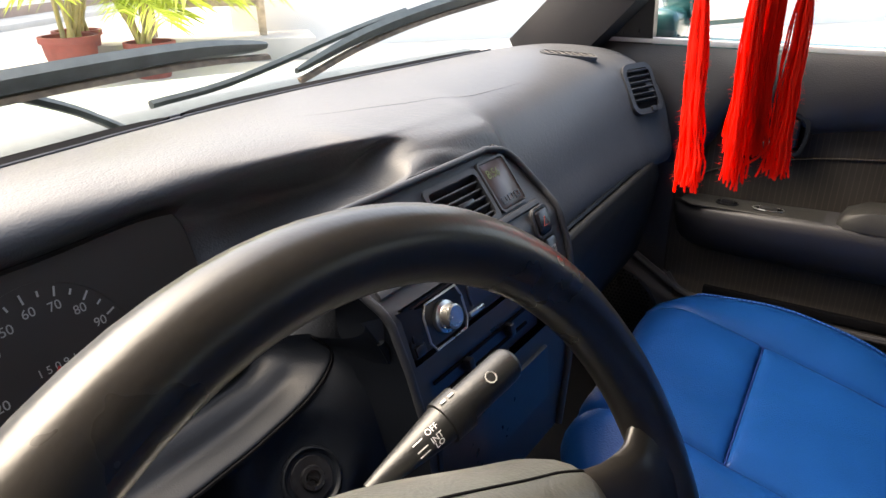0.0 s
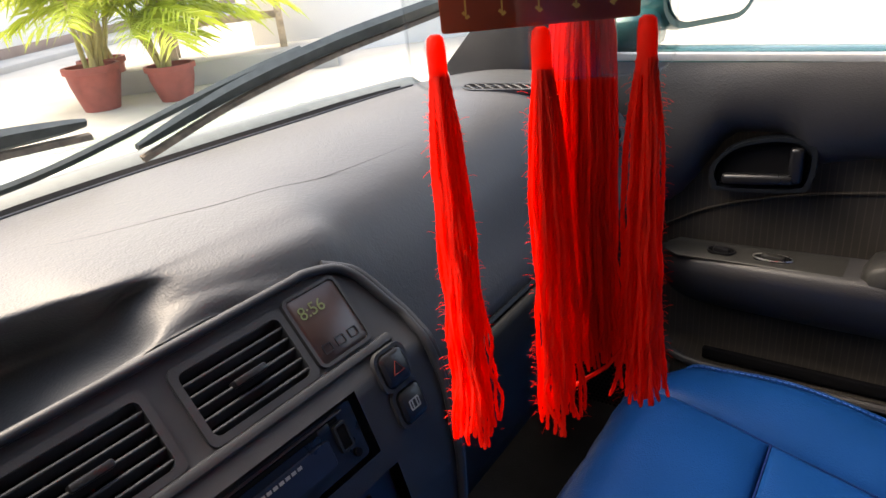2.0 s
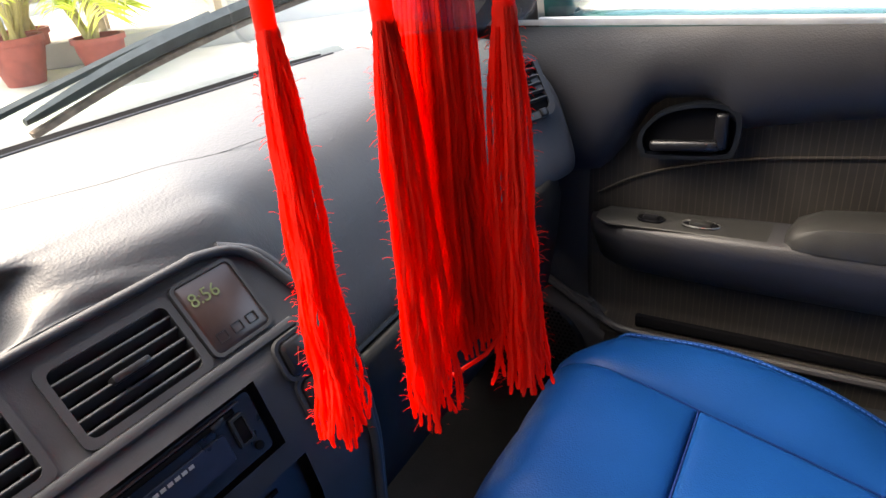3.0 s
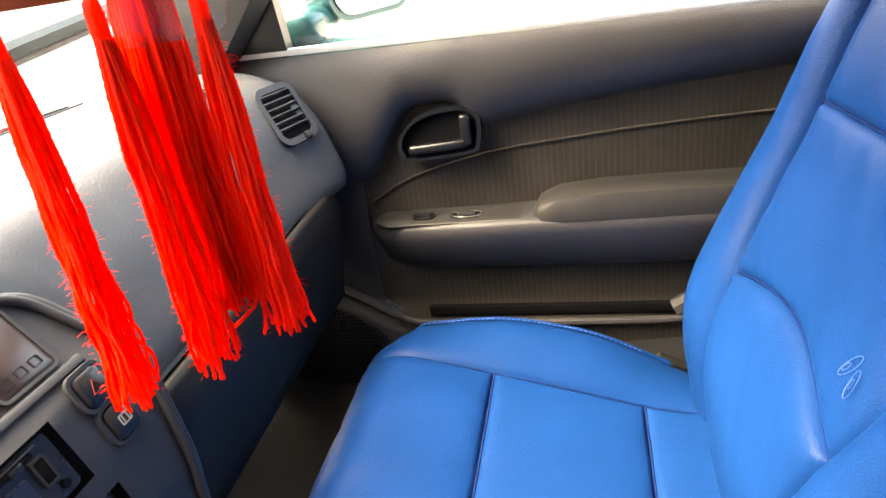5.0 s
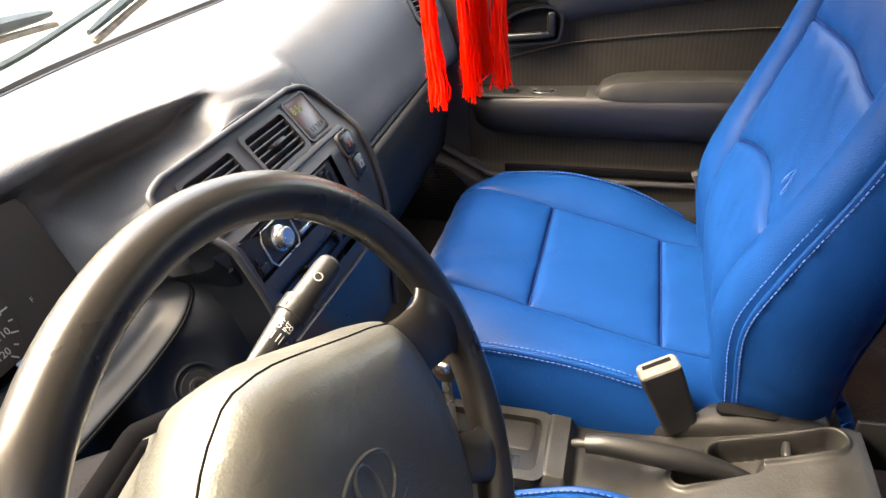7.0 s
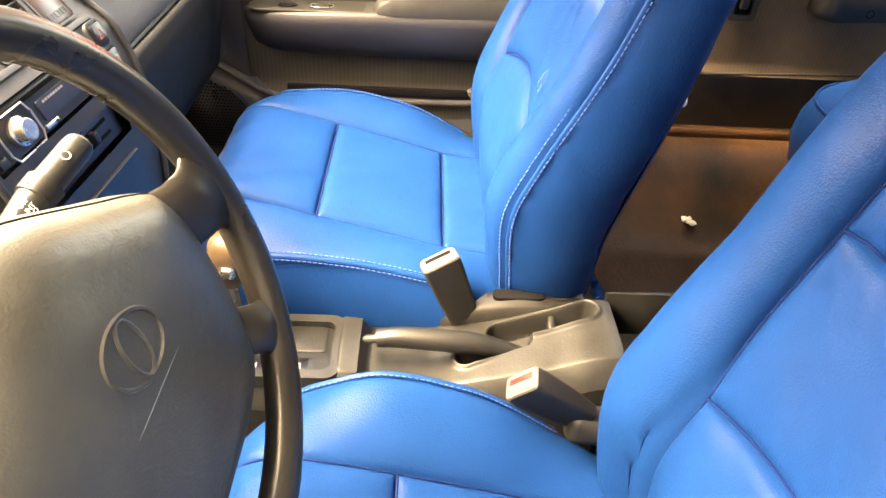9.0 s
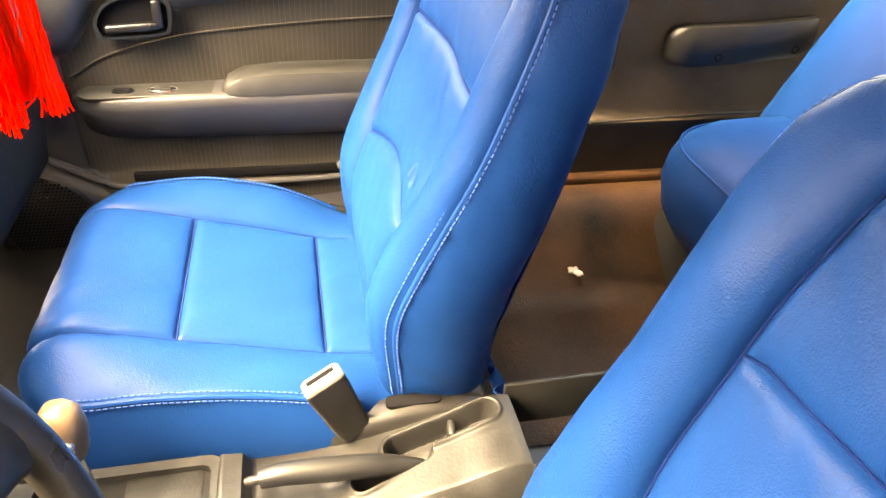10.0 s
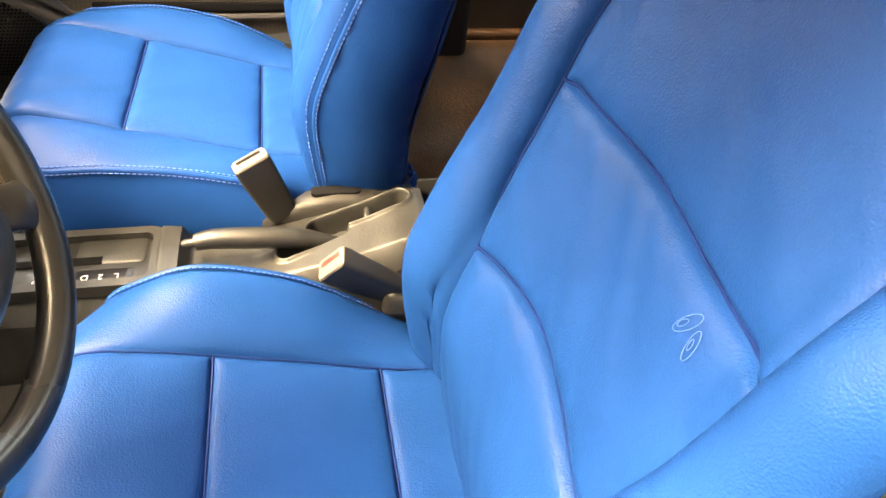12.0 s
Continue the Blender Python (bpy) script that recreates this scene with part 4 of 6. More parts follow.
sp = dial(0.050, -0.019, 0.055, ["0", "10", "20", "30", "40", "50", "60", "70", "80", "90", "100", "110", "120"], 240, -50, 0.0100)
dial(-0.075, -0.020, 0.045, ["0", "1", "2", "3", "4", "5", "6", "7", "8"], 215, -35, 0.010)
arrow = [(-0.006, 0.0), (0.0, 0.0055), (0.0, 0.0025), (0.007, 0.0025), (0.007, -0.0025), (0.0, -0.0025), (0.0, -0.0055)]
tn_ = part("turn_arrow", slab([(-x, y) for x, y in arrow][::-1], 0.0, 0.0012, CM @ pose(0.000, 0.034, 0), 0), glowing("green_lamp", (0.02, 0.55, 0.06), 0.35), None, "lit green turn arrow")
tn_.parent = sp
words("1 5 0 9 1", 0.0085, CM @ pose(0.050, -0.019, 0.0012), GREYPRINT, sp, "odometer")
nd = part("needle", rbox(0.040, 0.002, 0.001, CM @ pose(0.050, -0.019, 0.003) @ pose(0, 0, 0, 0, 0, 236) @ pose(0.02, 0, 0), 0.0004), BUTTONRED)
nd.parent = sp
words("F", 0.0075, CM @ pose(0.132, -0.030, 0.0012), GREYPRINT, sp, "letter")

# ---- steering ----
WC = Vector((-0.384, 0.163, 0.603))
WN = Matrix.Rotation(radians(-2.5), 3, "Z") @ Vector((0, -math.cos(radians(23.3)), math.sin(radians(23.3))))
WM = face_pose(WC, (1, -0.0437, 0), WN) @ pose(0, 0, 0, 0, 0, 3.3)
wheel = thing("steering_wheel", "worn black four-spoke steering wheel with a broad hub pad", "steering wheel", WC)
R0, R1 = 0.1777, 0.0142
under(part("rim", tube([WM @ Vector((R0 * math.cos(a), R0 * math.sin(a), 0)) for a in span(0, 6.28319, 96)[:-1]], R1, 16, closed=True), WHEEL, None, "glossy worn black rim"), wheel)


def pad_half(b):
    return glide([(-0.142, 0.045), (-0.138, 0.075), (-0.128, 0.100), (-0.110, 0.116), (-0.087, 0.127), (-0.050, 0.138), (-0.010, 0.143), (0.018, 0.138), (0.030, 0.124), (0.045, 0.098), (0.058, 0.076), (0.072, 0.052), (0.082, 0.033), (0.088, 0.016), (0.0905, 0.006)], b)


bm = bmesh.new()
rings = []
for f, h, dip in ((0.80, -0.100, 1), (0.95, -0.060, 1), (1.0, -0.040, 1), (1.0, -0.030, 1), (0.985, -0.020, 0.95), (0.95, -0.010, 0.8), (0.88, -0.002, 0.5), (0.78, 0.003, 0.3), (0.6, 0.007, 0.12), (0.35, 0.009, 0), (0.12, 0.009, 0)):
    bs = span(-0.142, 0.0905, 44)
    cyc = [(pad_half(b), b) for b in bs] + [(-pad_half(b), b) for b in reversed(bs)]
    rings.append([WM @ Vector((a * f, -0.02 + (b + 0.02) * f, h - 0.014 * dip * smoothstep(0.0, 0.085, b))) for a, b in cyc])
under(part("hub_pad", loft(rings, bm), HUB, None, "scuffed grey-green vinyl hub pad", 60), wheel)
edge = [WM @ Vector((sg * pad_half(b) * 0.962, -0.02 + (b + 0.02) * 0.962, -0.0125 - 0.0116 * smoothstep(0.0, 0.085, b))) for sg, bs in ((-1, span(0.0, 0.0905, 16)), (1, span(0.0905, 0.0, 16))) for b in bs]
under(part("pad_joint", tube(edge, 0.0007, 5), VOID, None, "fine split line round the pad"), wheel)
for a, wa, inner in ((-3, 1.0, 0.095), (183, 1.0, 0.095), (-43, 0.72, 0.110), (223, 0.72, 0.110)):
    c, s_n = math.cos(radians(a)), math.sin(radians(a))
    rings = []
    for q in span(0, 1, 20):
        rad_ = lerp(inner, R0 + 0.003, q)
        w = wa * line([(0, 0.036), (0.25, 0.030), (0.5, 0.026), (0.68, 0.027), (0.82, 0.033), (0.92, 0.043), (1, 0.062)], q)
        th = line([(0, 0.010), (0.5, 0.0085), (0.8, 0.0092), (1, 0.0120)], q)
        cen = WM @ Vector((rad_ * c, rad_ * s_n, lerp(-0.034, 0.0, smoothstep(0, 0.75, q))))
        tan = WM.to_3x3() @ Vector((-s_n, c, 0))
        rings.append([cen + tan * (w * math.cos(t)) + WN * (th * math.sin(t)) + (WM.to_3x3() @ Vector((c, s_n, 0))) * (-(math.cos(t) ** 2) * w * w / (2 * R0) * q) for t in [6.28319 * k / 16 for k in range(16)]])
    under(part("spoke", loft(rings), WHEEL, None, "", 70), wheel)
crease = [WM @ Vector((lerp(0.078, -0.078, k / 12), -0.033, 0.0082 - 0.0030 * abs(k / 6 - 1) ** 3)) for k in range(13)]
under(part("pad_crease", tube(crease, 0.0011, 5), LOUVRE, None, "pale split line in the pad"), wheel)
EM = WM @ pose(0.008, -0.005, 0.0080, 0, 0, -10)
el = lambda a, b, n=36: [EM @ Vector((a * math.cos(t), b * math.sin(t), 0.001)) for t in span(0, 6.28319, n)[:-1]]  # noqa: E731
under(part("emblem", tube(el(0.0275, 0.0195), 0.0017, 6, closed=True), HUB, None, "moulded oval emblem"), wheel)
under(part("emblem_inner", tube(el(0.0095, 0.0180), 0.0017, 5, closed=True), HUB), wheel)


column = thing("steering_column", "black plastic steering column shroud with stalks", "steering column", WC - WN * 0.10)
bm = bmesh.new()
rings = []
for d, w, h in ((0.035, 0.045, 0.040), (0.06, 0.052, 0.045), (0.13, 0.056, 0.048), (0.22, 0.052, 0.045), (0.27, 0.048, 0.042)):
    rings.append([WM @ Vector((x, y - 0.012, -d)) for x, y in outline(2 * w, 2 * h, 0.03, 5)])
under(part("shroud", loft(rings), BLACK), column)
for keys, w_ in (([(-0.092, 0.094, -0.060), (-0.024, 0.094, -0.072), (-0.019, 0.093, -0.073), (0.020, 0.070, -0.084)], 0.0052), ([(-0.080, 0.080, -0.072), (-0.020, 0.082, -0.082), (0.010, 0.060, -0.090)], 0.0040), ([(-0.100, 0.070, -0.060), (-0.070, 0.086, -0.100), (-0.020, 0.086, -0.160)], 0.0045)):
    under(part("bracket", tube([WM @ Vector(p) for p in keys], w_, 4, flat=0.35), VOID, None, "bare black column bracket"), column)
under(part("switch_body", rbox(0.12, 0.05, 0.045, WM @ pose(0, 0.02, -0.055), 0.008), BLACK), column)
under(part("wire", tube(spline([WM @ Vector((-0.07, 0.03, -0.05)), WM @ Vector((-0.09, 0.0, -0.09)), WM @ Vector((-0.06, -0.02, -0.14))], 6), 0.003, 6), CONSOLE), column)
S0, S1 = Vector((-0.291, 0.284, 0.589)), Vector((-0.181, 0.253, 0.622))
sd = (S1 - S0).normalized()
prof = [(0.0, 0.0045), (0.010, 0.0060), (0.055, 0.0118), (0.0555, 0.0134), (0.070, 0.0138), (0.0705, 0.0112), (0.073, 0.0112), (0.106, 0.0112), (0.112, 0.0104), (0.1145, 0.0085), (0.115, 0.004)]
st = under(part("wiper_stalk", loft([[S0 + sd * d + q for q in [face_pose((0, 0, 0), sd.orthogonal(), sd).to_3x3() @ Vector((r * math.cos(a), r * math.sin(a), 0)) for a in span(0, 5.98, 19)]] for d, r in prof]), CONSOLE_D, None, "black wiper stalk with worn white print", 25), column)
tocam = Vector((-0.35, -0.45, 0.75))
tn = (tocam - sd * tocam.dot(sd)).normalized()
cw = sd.cross(tn)
for k, t in enumerate(("OFF", "INT", "LO")):
    nn = (tn + cw * (-0.10 + 0.52 * k)).normalized()
    words(t, 0.0050, face_pose(S0 + sd * 0.0445 + nn * 0.0109, sd, nn), WHITE, st, "print")
    mk = part("mark", rbox(0.0075, 0.0006, 0.0003, face_pose(S0 + sd * 0.0345 + nn * 0.0094, sd, nn), 0), WHITE)
    mk.parent = st
mk = part("symbol", tube([S0 + sd * 0.092 + tn * 0.0114 + 0.0034 * (math.cos(a) * sd + math.sin(a) * cw) for a in span(0, 6.28, 10)], 0.0005, 4), GREYPRINT)
mk.parent = st
for k in range(2):
    mk = part("print", rbox(0.004, 0.0016, 0.0003, face_pose(S0 + sd * (0.060 + 0.006 * k) - cw * 0.008 + tn * 0.0118, sd, tn - cw * 0.6), 0), GREYPRINT)
    mk.parent = st
under(part("indicator_stalk", tube([(-0.40, 0.283, 0.592), (-0.46, 0.27, 0.60), (-0.52, 0.262, 0.612)], 0.011, 10, taper=[0.6, 1, 1.1]), BLACK), column)

# ignition lock on the lower dash
KM = face_pose((-0.2178, 0.400, 0.4837), (1, 0, 0), (-0.25, -0.76, 0.60))
lock = thing("ignition_lock", "round black ignition lock set almost flush in the panel", "ignition lock", (-0.218, 0.41, 0.475))
circ = lambda r, h, m, n=32: [m @ Vector((r * math.cos(a), r * math.sin(a), h)) for a in [6.28319 * k / n for k in range(n)]]  # noqa: E731
under(part("collar", loft([circ(r, h, KM) for r, h in ((0.0255, -0.012), (0.0250, -0.004), (0.0240, -0.0018), (0.0225, -0.001), (0.0205, -0.0022), (0.0195, -0.005), (0.018, -0.0055))]), LOWER), lock)
under(part("barrel", loft([circ(r, h, KM) for r, h in ((0.0178, -0.01), (0.0178, -0.004), (0.0165, -0.0026), (0.010, -0.0026), (0.009, 0.0000), (0.006, 0.0002), (0.005, -0.0015))]), BLACK), lock)
under(part("keyhole", rbox(0.0022, 0.0085, 0.001, KM @ pose(0, 0, -0.0002, 0, 0, 30), 0.0004), VOID), lock)

# lower instrument surround: seam, step and lens edge, each from the door to its curled end
SEAM_P = spline([(-0.62, 0.430, 0.520), (-0.40, 0.428, 0.522), (-0.276, 0.425, 0.525), (-0.233, 0.425, 0.527), (-0.190, 0.425, 0.533), (-0.165, 0.425, 0.546), (-0.159, 0.427, 0.560), (-0.166, 0.440, 0.572)], 8)
STEP_P = spline([(-0.62, 0.455, 0.532), (-0.40, 0.453, 0.531), (-0.276, 0.450, 0.529), (-0.233, 0.450, 0.530), (-0.197, 0.450, 0.535), (-0.178, 0.450, 0.545), (-0.173, 0.455, 0.555), (-0.178, 0.468, 0.566)], 8)
LENS_P = spline([(-0.62, 0.475, 0.545), (-0.40, 0.472, 0.543), (-0.284, 0.470, 0.541), (-0.240, 0.470, 0.540), (-0.210, 0.470, 0.541), (-0.193, 0.472, 0.546), (-0.186, 0.478, 0.552), (-0.190, 0.490, 0.560)], 8)
bulge = Vector((0, -0.0008, 0.0008))
bm = bmesh.new()
rows = []
for a, b, c in zip(SEAM_P, STEP_P, LENS_P):
    sec = spline([a + Vector((0, 0.004, -0.006)), a, a.lerp(b, 0.5) + bulge, b, b.lerp(c, 0.55) + bulge, c, c + Vector((0.0, 0.016, -0.002)), c + Vector((0, 0.09, -0.004))], 4)
    rows.append([bm.verts.new(p) for p in sec])
for a, b in zip(rows, rows[1:]):
    for i in range(len(a) - 1):
        bm.faces.new((a[i], a[i + 1], b[i + 1], b[i]))
under(part("instrument_surround", bm, LOWER, None, "rounded stepped instrument surround", 60), dash)
lens = bmesh.new()
rows = []
for k, c in list(enumerate(LENS_P[:42]))[15:]:
    e = min(1.0, (41 - k) / 5) ** 0.5
    rows.append([lens.verts.new(c + Vector((0, 0.010 + 0.020 * v, 0.004 + 0.020 * v)) + Vector((0, 0, 0.002 * math.sin(3.14 * v)))) for v in (0, 0.3 * e + 0.01, 0.6 * e + 0.02, 0.85 * e + 0.03, e + 0.04)])
for a, b in zip(rows, rows[1:]):
    for i in range(4):
        lens.faces.new((a[i], a[i + 1], b[i + 1], b[i]))
ll = under(part("lens_lip", lens, PALE, None, "pale blue clear lens edge", 60), cluster)
ll.modifiers.new("thick", "SOLIDIFY").thickness = 0.003
under(part("seam_groove", tube([p + Vector((0, -0.0015, -0.002)) for p in SEAM_P], 0.0014, 5), VOID), dash)


# knee panel: from the seam down to the foot and across to the edge beside the stack
FOOT_P = spline([(-0.64, 0.43, 0.32), (-0.42, 0.43, 0.32), (-0.30, 0.395, 0.32), (-0.20, 0.380, 0.32), (-0.128, 0.372, 0.42), (-0.1365, 0.370, 0.505), (-0.157, 0.370, 0.568), (-0.172, 0.378, 0.602)], 8)


def knee(k, v):
    """A point of the panel: k along the seam, v from the seam to the foot or edge."""
    a, b = SEAM_P[k] + Vector((0, -0.0008, -0.0022)), FOOT_P[k]
    p = a.lerp(b, v)
    p.y = lerp(a.y, b.y, 1 - (1 - v) ** 2.2)
    p.y += 0.05 * smoothstep(-0.272, -0.290, p.x) * smoothstep(0.0, 0.04, v)
    n = KM.to_3x3() @ Vector((0, 0, 1))
    d = p - KM.translation
    rad_ = (d - n * d.dot(n)).length
    return p - n * ((d.dot(n) + 0.0035) * (1 - smoothstep(0.026, 0.054, rad_)))


under(part("knee_panel", grid(lambda k, v: knee(int(round(k)), v), list(range(len(SEAM_P))), [q ** 1.3 for q in span(0, 1, 70)]), LOWER, None, "smooth blue-black knee panel", 70), dash)
under(part("panel_edge", tube([FOOT_P[k] + Vector((0.002, 0.001, 0)) for k in range(30, len(FOOT_P) - 5)], 0.0035, 8), LOWER), dash)
wall_ = grid(lambda k, v: FOOT_P[int(round(k))].lerp(Vector((-0.130, 0.352, FOOT_P[int(round(k))].z)), v) + Vector((0, 0.004, 0)), list(range(30, len(FOOT_P))), span(0, 1, 4))
under(part("edge_return", wall_, BEZEL), dash)

# ---- seats ----
CUSH = [(0.322, 0.10), (0.338, 0.16), (0.343, 0.23), (0.336, 0.285), (0.315, 0.315), (0.280, 0.328), (0.22, 0.316), (0.153, 0.296), (0.05, 0.268), (-0.041, 0.244), (-0.10, 0.236), (-0.16, 0.232)]
CY = [math.dist((0, 0), (0, 0))]
for a, b in zip(CUSH, CUSH[1:]):
    CY.append(CY[-1] + math.dist(a, b))
FRONT = [(0.20, -0.140), (0.257, -0.132), (0.368, -0.124), (0.446, -0.148), (0.588, -0.210), (0.715, -0.254), (0.79, -0.280), (0.825, -0.300), (0.842, -0.325)]
BACK = [(0.20, -0.262), (0.332, -0.268), (0.459, -0.298), (0.633, -0.338), (0.773, -0.360), (0.825, -0.362), (0.842, -0.350)]
WIDE = [(0.20, 0.222), (0.28, 0.236), (0.40, 0.246), (0.55, 0.252), (0.66, 0.252), (0.73, 0.247), (0.775, 0.237), (0.806, 0.220), (0.826, 0.195), (0.836, 0.165), (0.842, 0.130)]


CKY = list(zip(CY, [p[0] for p in CUSH]))
CKZ = list(zip(CY, [p[1] for p in CUSH]))


def cush_at(y):
    """Arc length where the cushion's top is at y."""
    return float(np.interp(-y, [-p[0] for p in CUSH[4:]], CY[4:]))


def puffed(base, us, vs, puff, out=(0, 0, 1), tuck=0.0042, power=3, ruck=0.0009, crease=0.0030):
    """A stuffed panel over base(u, v), u and v from 0 to 1: full in the middle, drawn in at its seams."""
    bm = bmesh.new()
    e = 0.004
    lu = sum((Vector(base(k / 8 + 0.125, 0.5)) - Vector(base(k / 8, 0.5))).length for k in range(8))
    lv = sum((Vector(base(0.5, k / 8 + 0.125)) - Vector(base(0.5, k / 8))).length for k in range(8))

    def fn(u, v):
        p = Vector(base(u, v))
        du = Vector(base(min(1, u + e), v)) - Vector(base(max(0, u - e), v))
        dv = Vector(base(u, min(1, v + e))) - Vector(base(u, max(0, v - e)))
        n = du.cross(dv)
        n = n.normalized() if n.length > 1e-12 else Vector(out).normalized()
        n = n if n.dot(Vector(out)) > 0 else -n
        d = min(min(u, 1 - u) * lu, min(v, 1 - v) * lv)
        h = puff * (1 - math.exp(-d / 0.011)) * (0.75 + 0.25 * (1 - abs(2 * u - 1) ** power) * (1 - abs(2 * v - 1) ** power))
        h -= tuck * math.exp(-((d / 0.0035) ** 2))
        h += ruck * (noise.noise(p * 48) * math.exp(-d / 0.025) + 1.2 * noise.noise(p * 13 + Vector((3, 1, 7))))
        h += crease * noise.noise(Vector((p.x * 30 - p.z * 24 + p.y * 22, p.x * 5, p.z * 5))) * (0.3 + 0.7 * math.exp(-d / 0.05)) * min(1, d / 0.01)
        return p + n * h

    return grid(fn, us, vs, bm)


def seam_vals(n):
    """Values 0 to 1, close together at the ends."""
    return [0, 0.008, 0.02, 0.04] + span(0.08, 0.92, n) + [0.96, 0.98, 0.992, 1]


def stitches(pts, off, bm, length=0.0046, gap=0.0028, r=0.0006):
    """A row of stitches beside the path, raised by off(i) on it."""
    pts = [Vector(p) for p in pts]
    d = [0.0]
    for a, b in zip(pts, pts[1:]):
        d.append(d[-1] + (b - a).length)
    k = 0.0
    while k + length < d[-1]:
        ends = []
        for s in (k, k + length):
            i = min(len(pts) - 2, int(np.searchsorted(d, s, side="right")) - 1)
            f = (s - d[i]) / max(1e-9, d[i + 1] - d[i])
            ends.append(pts[i].lerp(pts[i + 1], f) + off(i))
        tube(ends, r, 4, bm)
        k += length + gap
    return bm


# height of the cushion's edge along it: beside the door, and beside the tunnel on each seat
OUTER = [(-0.20, 0.180), (-0.134, 0.208), (0.05, 0.296), (0.16, 0.314), (0.27, 0.304), (0.34, 0.270)]
INNER_P = [(-0.20, 0.185), (-0.12, 0.210), (-0.07, 0.243), (-0.019, 0.261), (0.108, 0.287), (0.193, 0.293), (0.27, 0.290), (0.34, 0.262)]
INNER_D = [(-0.20, 0.140), (-0.156, 0.162), (-0.056, 0.236), (0.08, 0.322), (0.173, 0.343), (0.253, 0.318), (0.34, 0.270)]


def front_seat(name_label, origin, inner, tunnel, seed, broad=0.0, swell=0.0, wider=0.0):
    wide = [(z, w + broad * smoothstep(0.2, 0.3, z) + 1.9 * broad * smoothstep(0.60, 0.78, z)) for z, w in WIDE]
    ox, oy, oz = origin
    seat = thing("front_seat", name_label, "car seat", (ox, oy, oz + 0.05), "front seats")
    T = Vector((ox, oy, oz))

    def cush(o, q):
        y, z = scurve(CKY, q), scurve(CKZ, q)
        a = abs(o)
        corner = smoothstep(0.13, 0.25, a)
        top = smoothstep(CY[2], CY[5], q)
        y -= 0.055 * corner**2 * (1 - smoothstep(CY[4], CY[8], q)) * 1.0
        rim = glide(inner if o * tunnel > 0 else OUTER, y)
        return T + Vector((o, y, z + (rim - z) * smoothstep(0.12, 0.262, a) * 1.02 * top))

    q1, q2, qe = cush_at(0.153), cush_at(-0.041), CY[-1]
    hw = 0.147
    for nm, qa, qb, pf in (("cushion_front", CY[3], q1, 0.007), ("cushion_middle", q1, q2, 0.008), ("cushion_rear", q2, qe, 0.007)):
        bm = puffed(lambda u, v: cush(lerp(-hw, hw, u), lerp(qa, qb, v)), seam_vals(34), seam_vals(26), pf, (0, 0.3, 1))
        under(part(nm, bm, BLUE, None, "", 70), seat)
    bm = puffed(lambda u, v: cush(lerp(-0.20, 0.20, u), lerp(0, CY[3], v)), seam_vals(12), seam_vals(6), 0.004, (0, 1, 0.1))
    under(part("cushion_skirt_front", bm, BLUE, None, "", 70), seat)
    for s in (-1, 1):
        bm = puffed(lambda u, v: cush(s * lerp(hw, 0.247, u), lerp(CY[2], qe, v)), seam_vals(8), seam_vals(26), 0.010, (s * 0.2, 0.4, 1), tuck=0.0016)
        under(part("cushion_bolster", bm, BLUE, None, "", 70), seat)

        def side(u, v):
            p = cush(s * 0.247, lerp(0, qe, v))
            bottom = Vector((ox + s * 0.252, min(p.y, oy + 0.29), oz + 0.09))
            r = p.lerp(bottom, u)
            return r + Vector((s * 0.014 * math.sin(math.pi * u), 0, 0))

        bm = puffed(side, seam_vals(6), seam_vals(24), 0.003, (s, 0, 0.1), tuck=0.0008)
        under(part("cushion_side", bm, BLUE, None, "", 70), seat)
        path = [cush(s * 0.247, lerp(CY[2], qe, k / 60)) + Vector((s * 0.001, 0, 0.0015)) for k in range(61)]
        under(part("piping", tube([p for p in path if p.y - oy > (-0.03 if s == tunnel else -0.085)], 0.0042, 8), BLUE), seat)
        bm = bmesh.new()
        run = [p for p in path if p.y - oy > -0.045]
        stitches(run, lambda i: Vector((-s * 0.0048, 0, 0.0046)), bm, r=0.00078)
        stitches(run, lambda i: Vector((s * 0.0056, 0, -0.0018)), bm, r=0.00078)
        under(tagged(part("stitching", bm, THREAD, None, "pale double stitching"), kind="stuff"), seat)

    for o_ in (-hw, hw):
        under(part("seam", tube([cush(o_, lerp(CY[3], qe, k / 50)) + Vector((0, 0, -0.002)) for k in range(51)], 0.0014, 5), SEAM), seat)
    for q in (q1, q2):
        under(part("seam", tube([cush(lerp(-hw, hw, k / 20), q) + Vector((0, 0, -0.002)) for k in range(21)], 0.0014, 5), SEAM), seat)

    def fy(o, z):
        w = scurve(wide, z)
        k = min(1, abs(o) / w)
        return scurve(FRONT, z) + swell * math.sin(math.pi * max(0, min(1, (abs(o) - (0.145 if o > 0 else 0.175)) / (w - (0.145 if o > 0 else 0.175))))) * smoothstep(0.80, 0.66, z) + 0.014 * (1 - k**5) - 0.012 * math.exp(-((o / 0.10) ** 2)) * smoothstep(0.25, 0.5, z)

    def fpt(o, z):
        return T + Vector((o, fy(o, z), z))

    # the inset's edges, its straight upper seam and the arched lower one
    ins = lambda z: glide([(0.20, 0.112), (0.30, 0.114), (0.39, 0.125), (0.45, 0.134), (0.51, 0.149), (0.57, 0.156), (0.70, 0.161), (0.76, 0.159), (0.80, 0.152), (0.825, 0.132), (0.842, 0.09)], z)  # noqa: E731
    lef = lambda z: -ins(z) - wider * smoothstep(0.84, 0.74, z)  # noqa: E731
    foot, cap = lambda o: 0.215, lambda o: 0.838  # noqa: E731
    arch = lambda o: 0.480 - 0.028 * abs((o + 0.03) / 0.16) ** 2.2  # noqa: E731
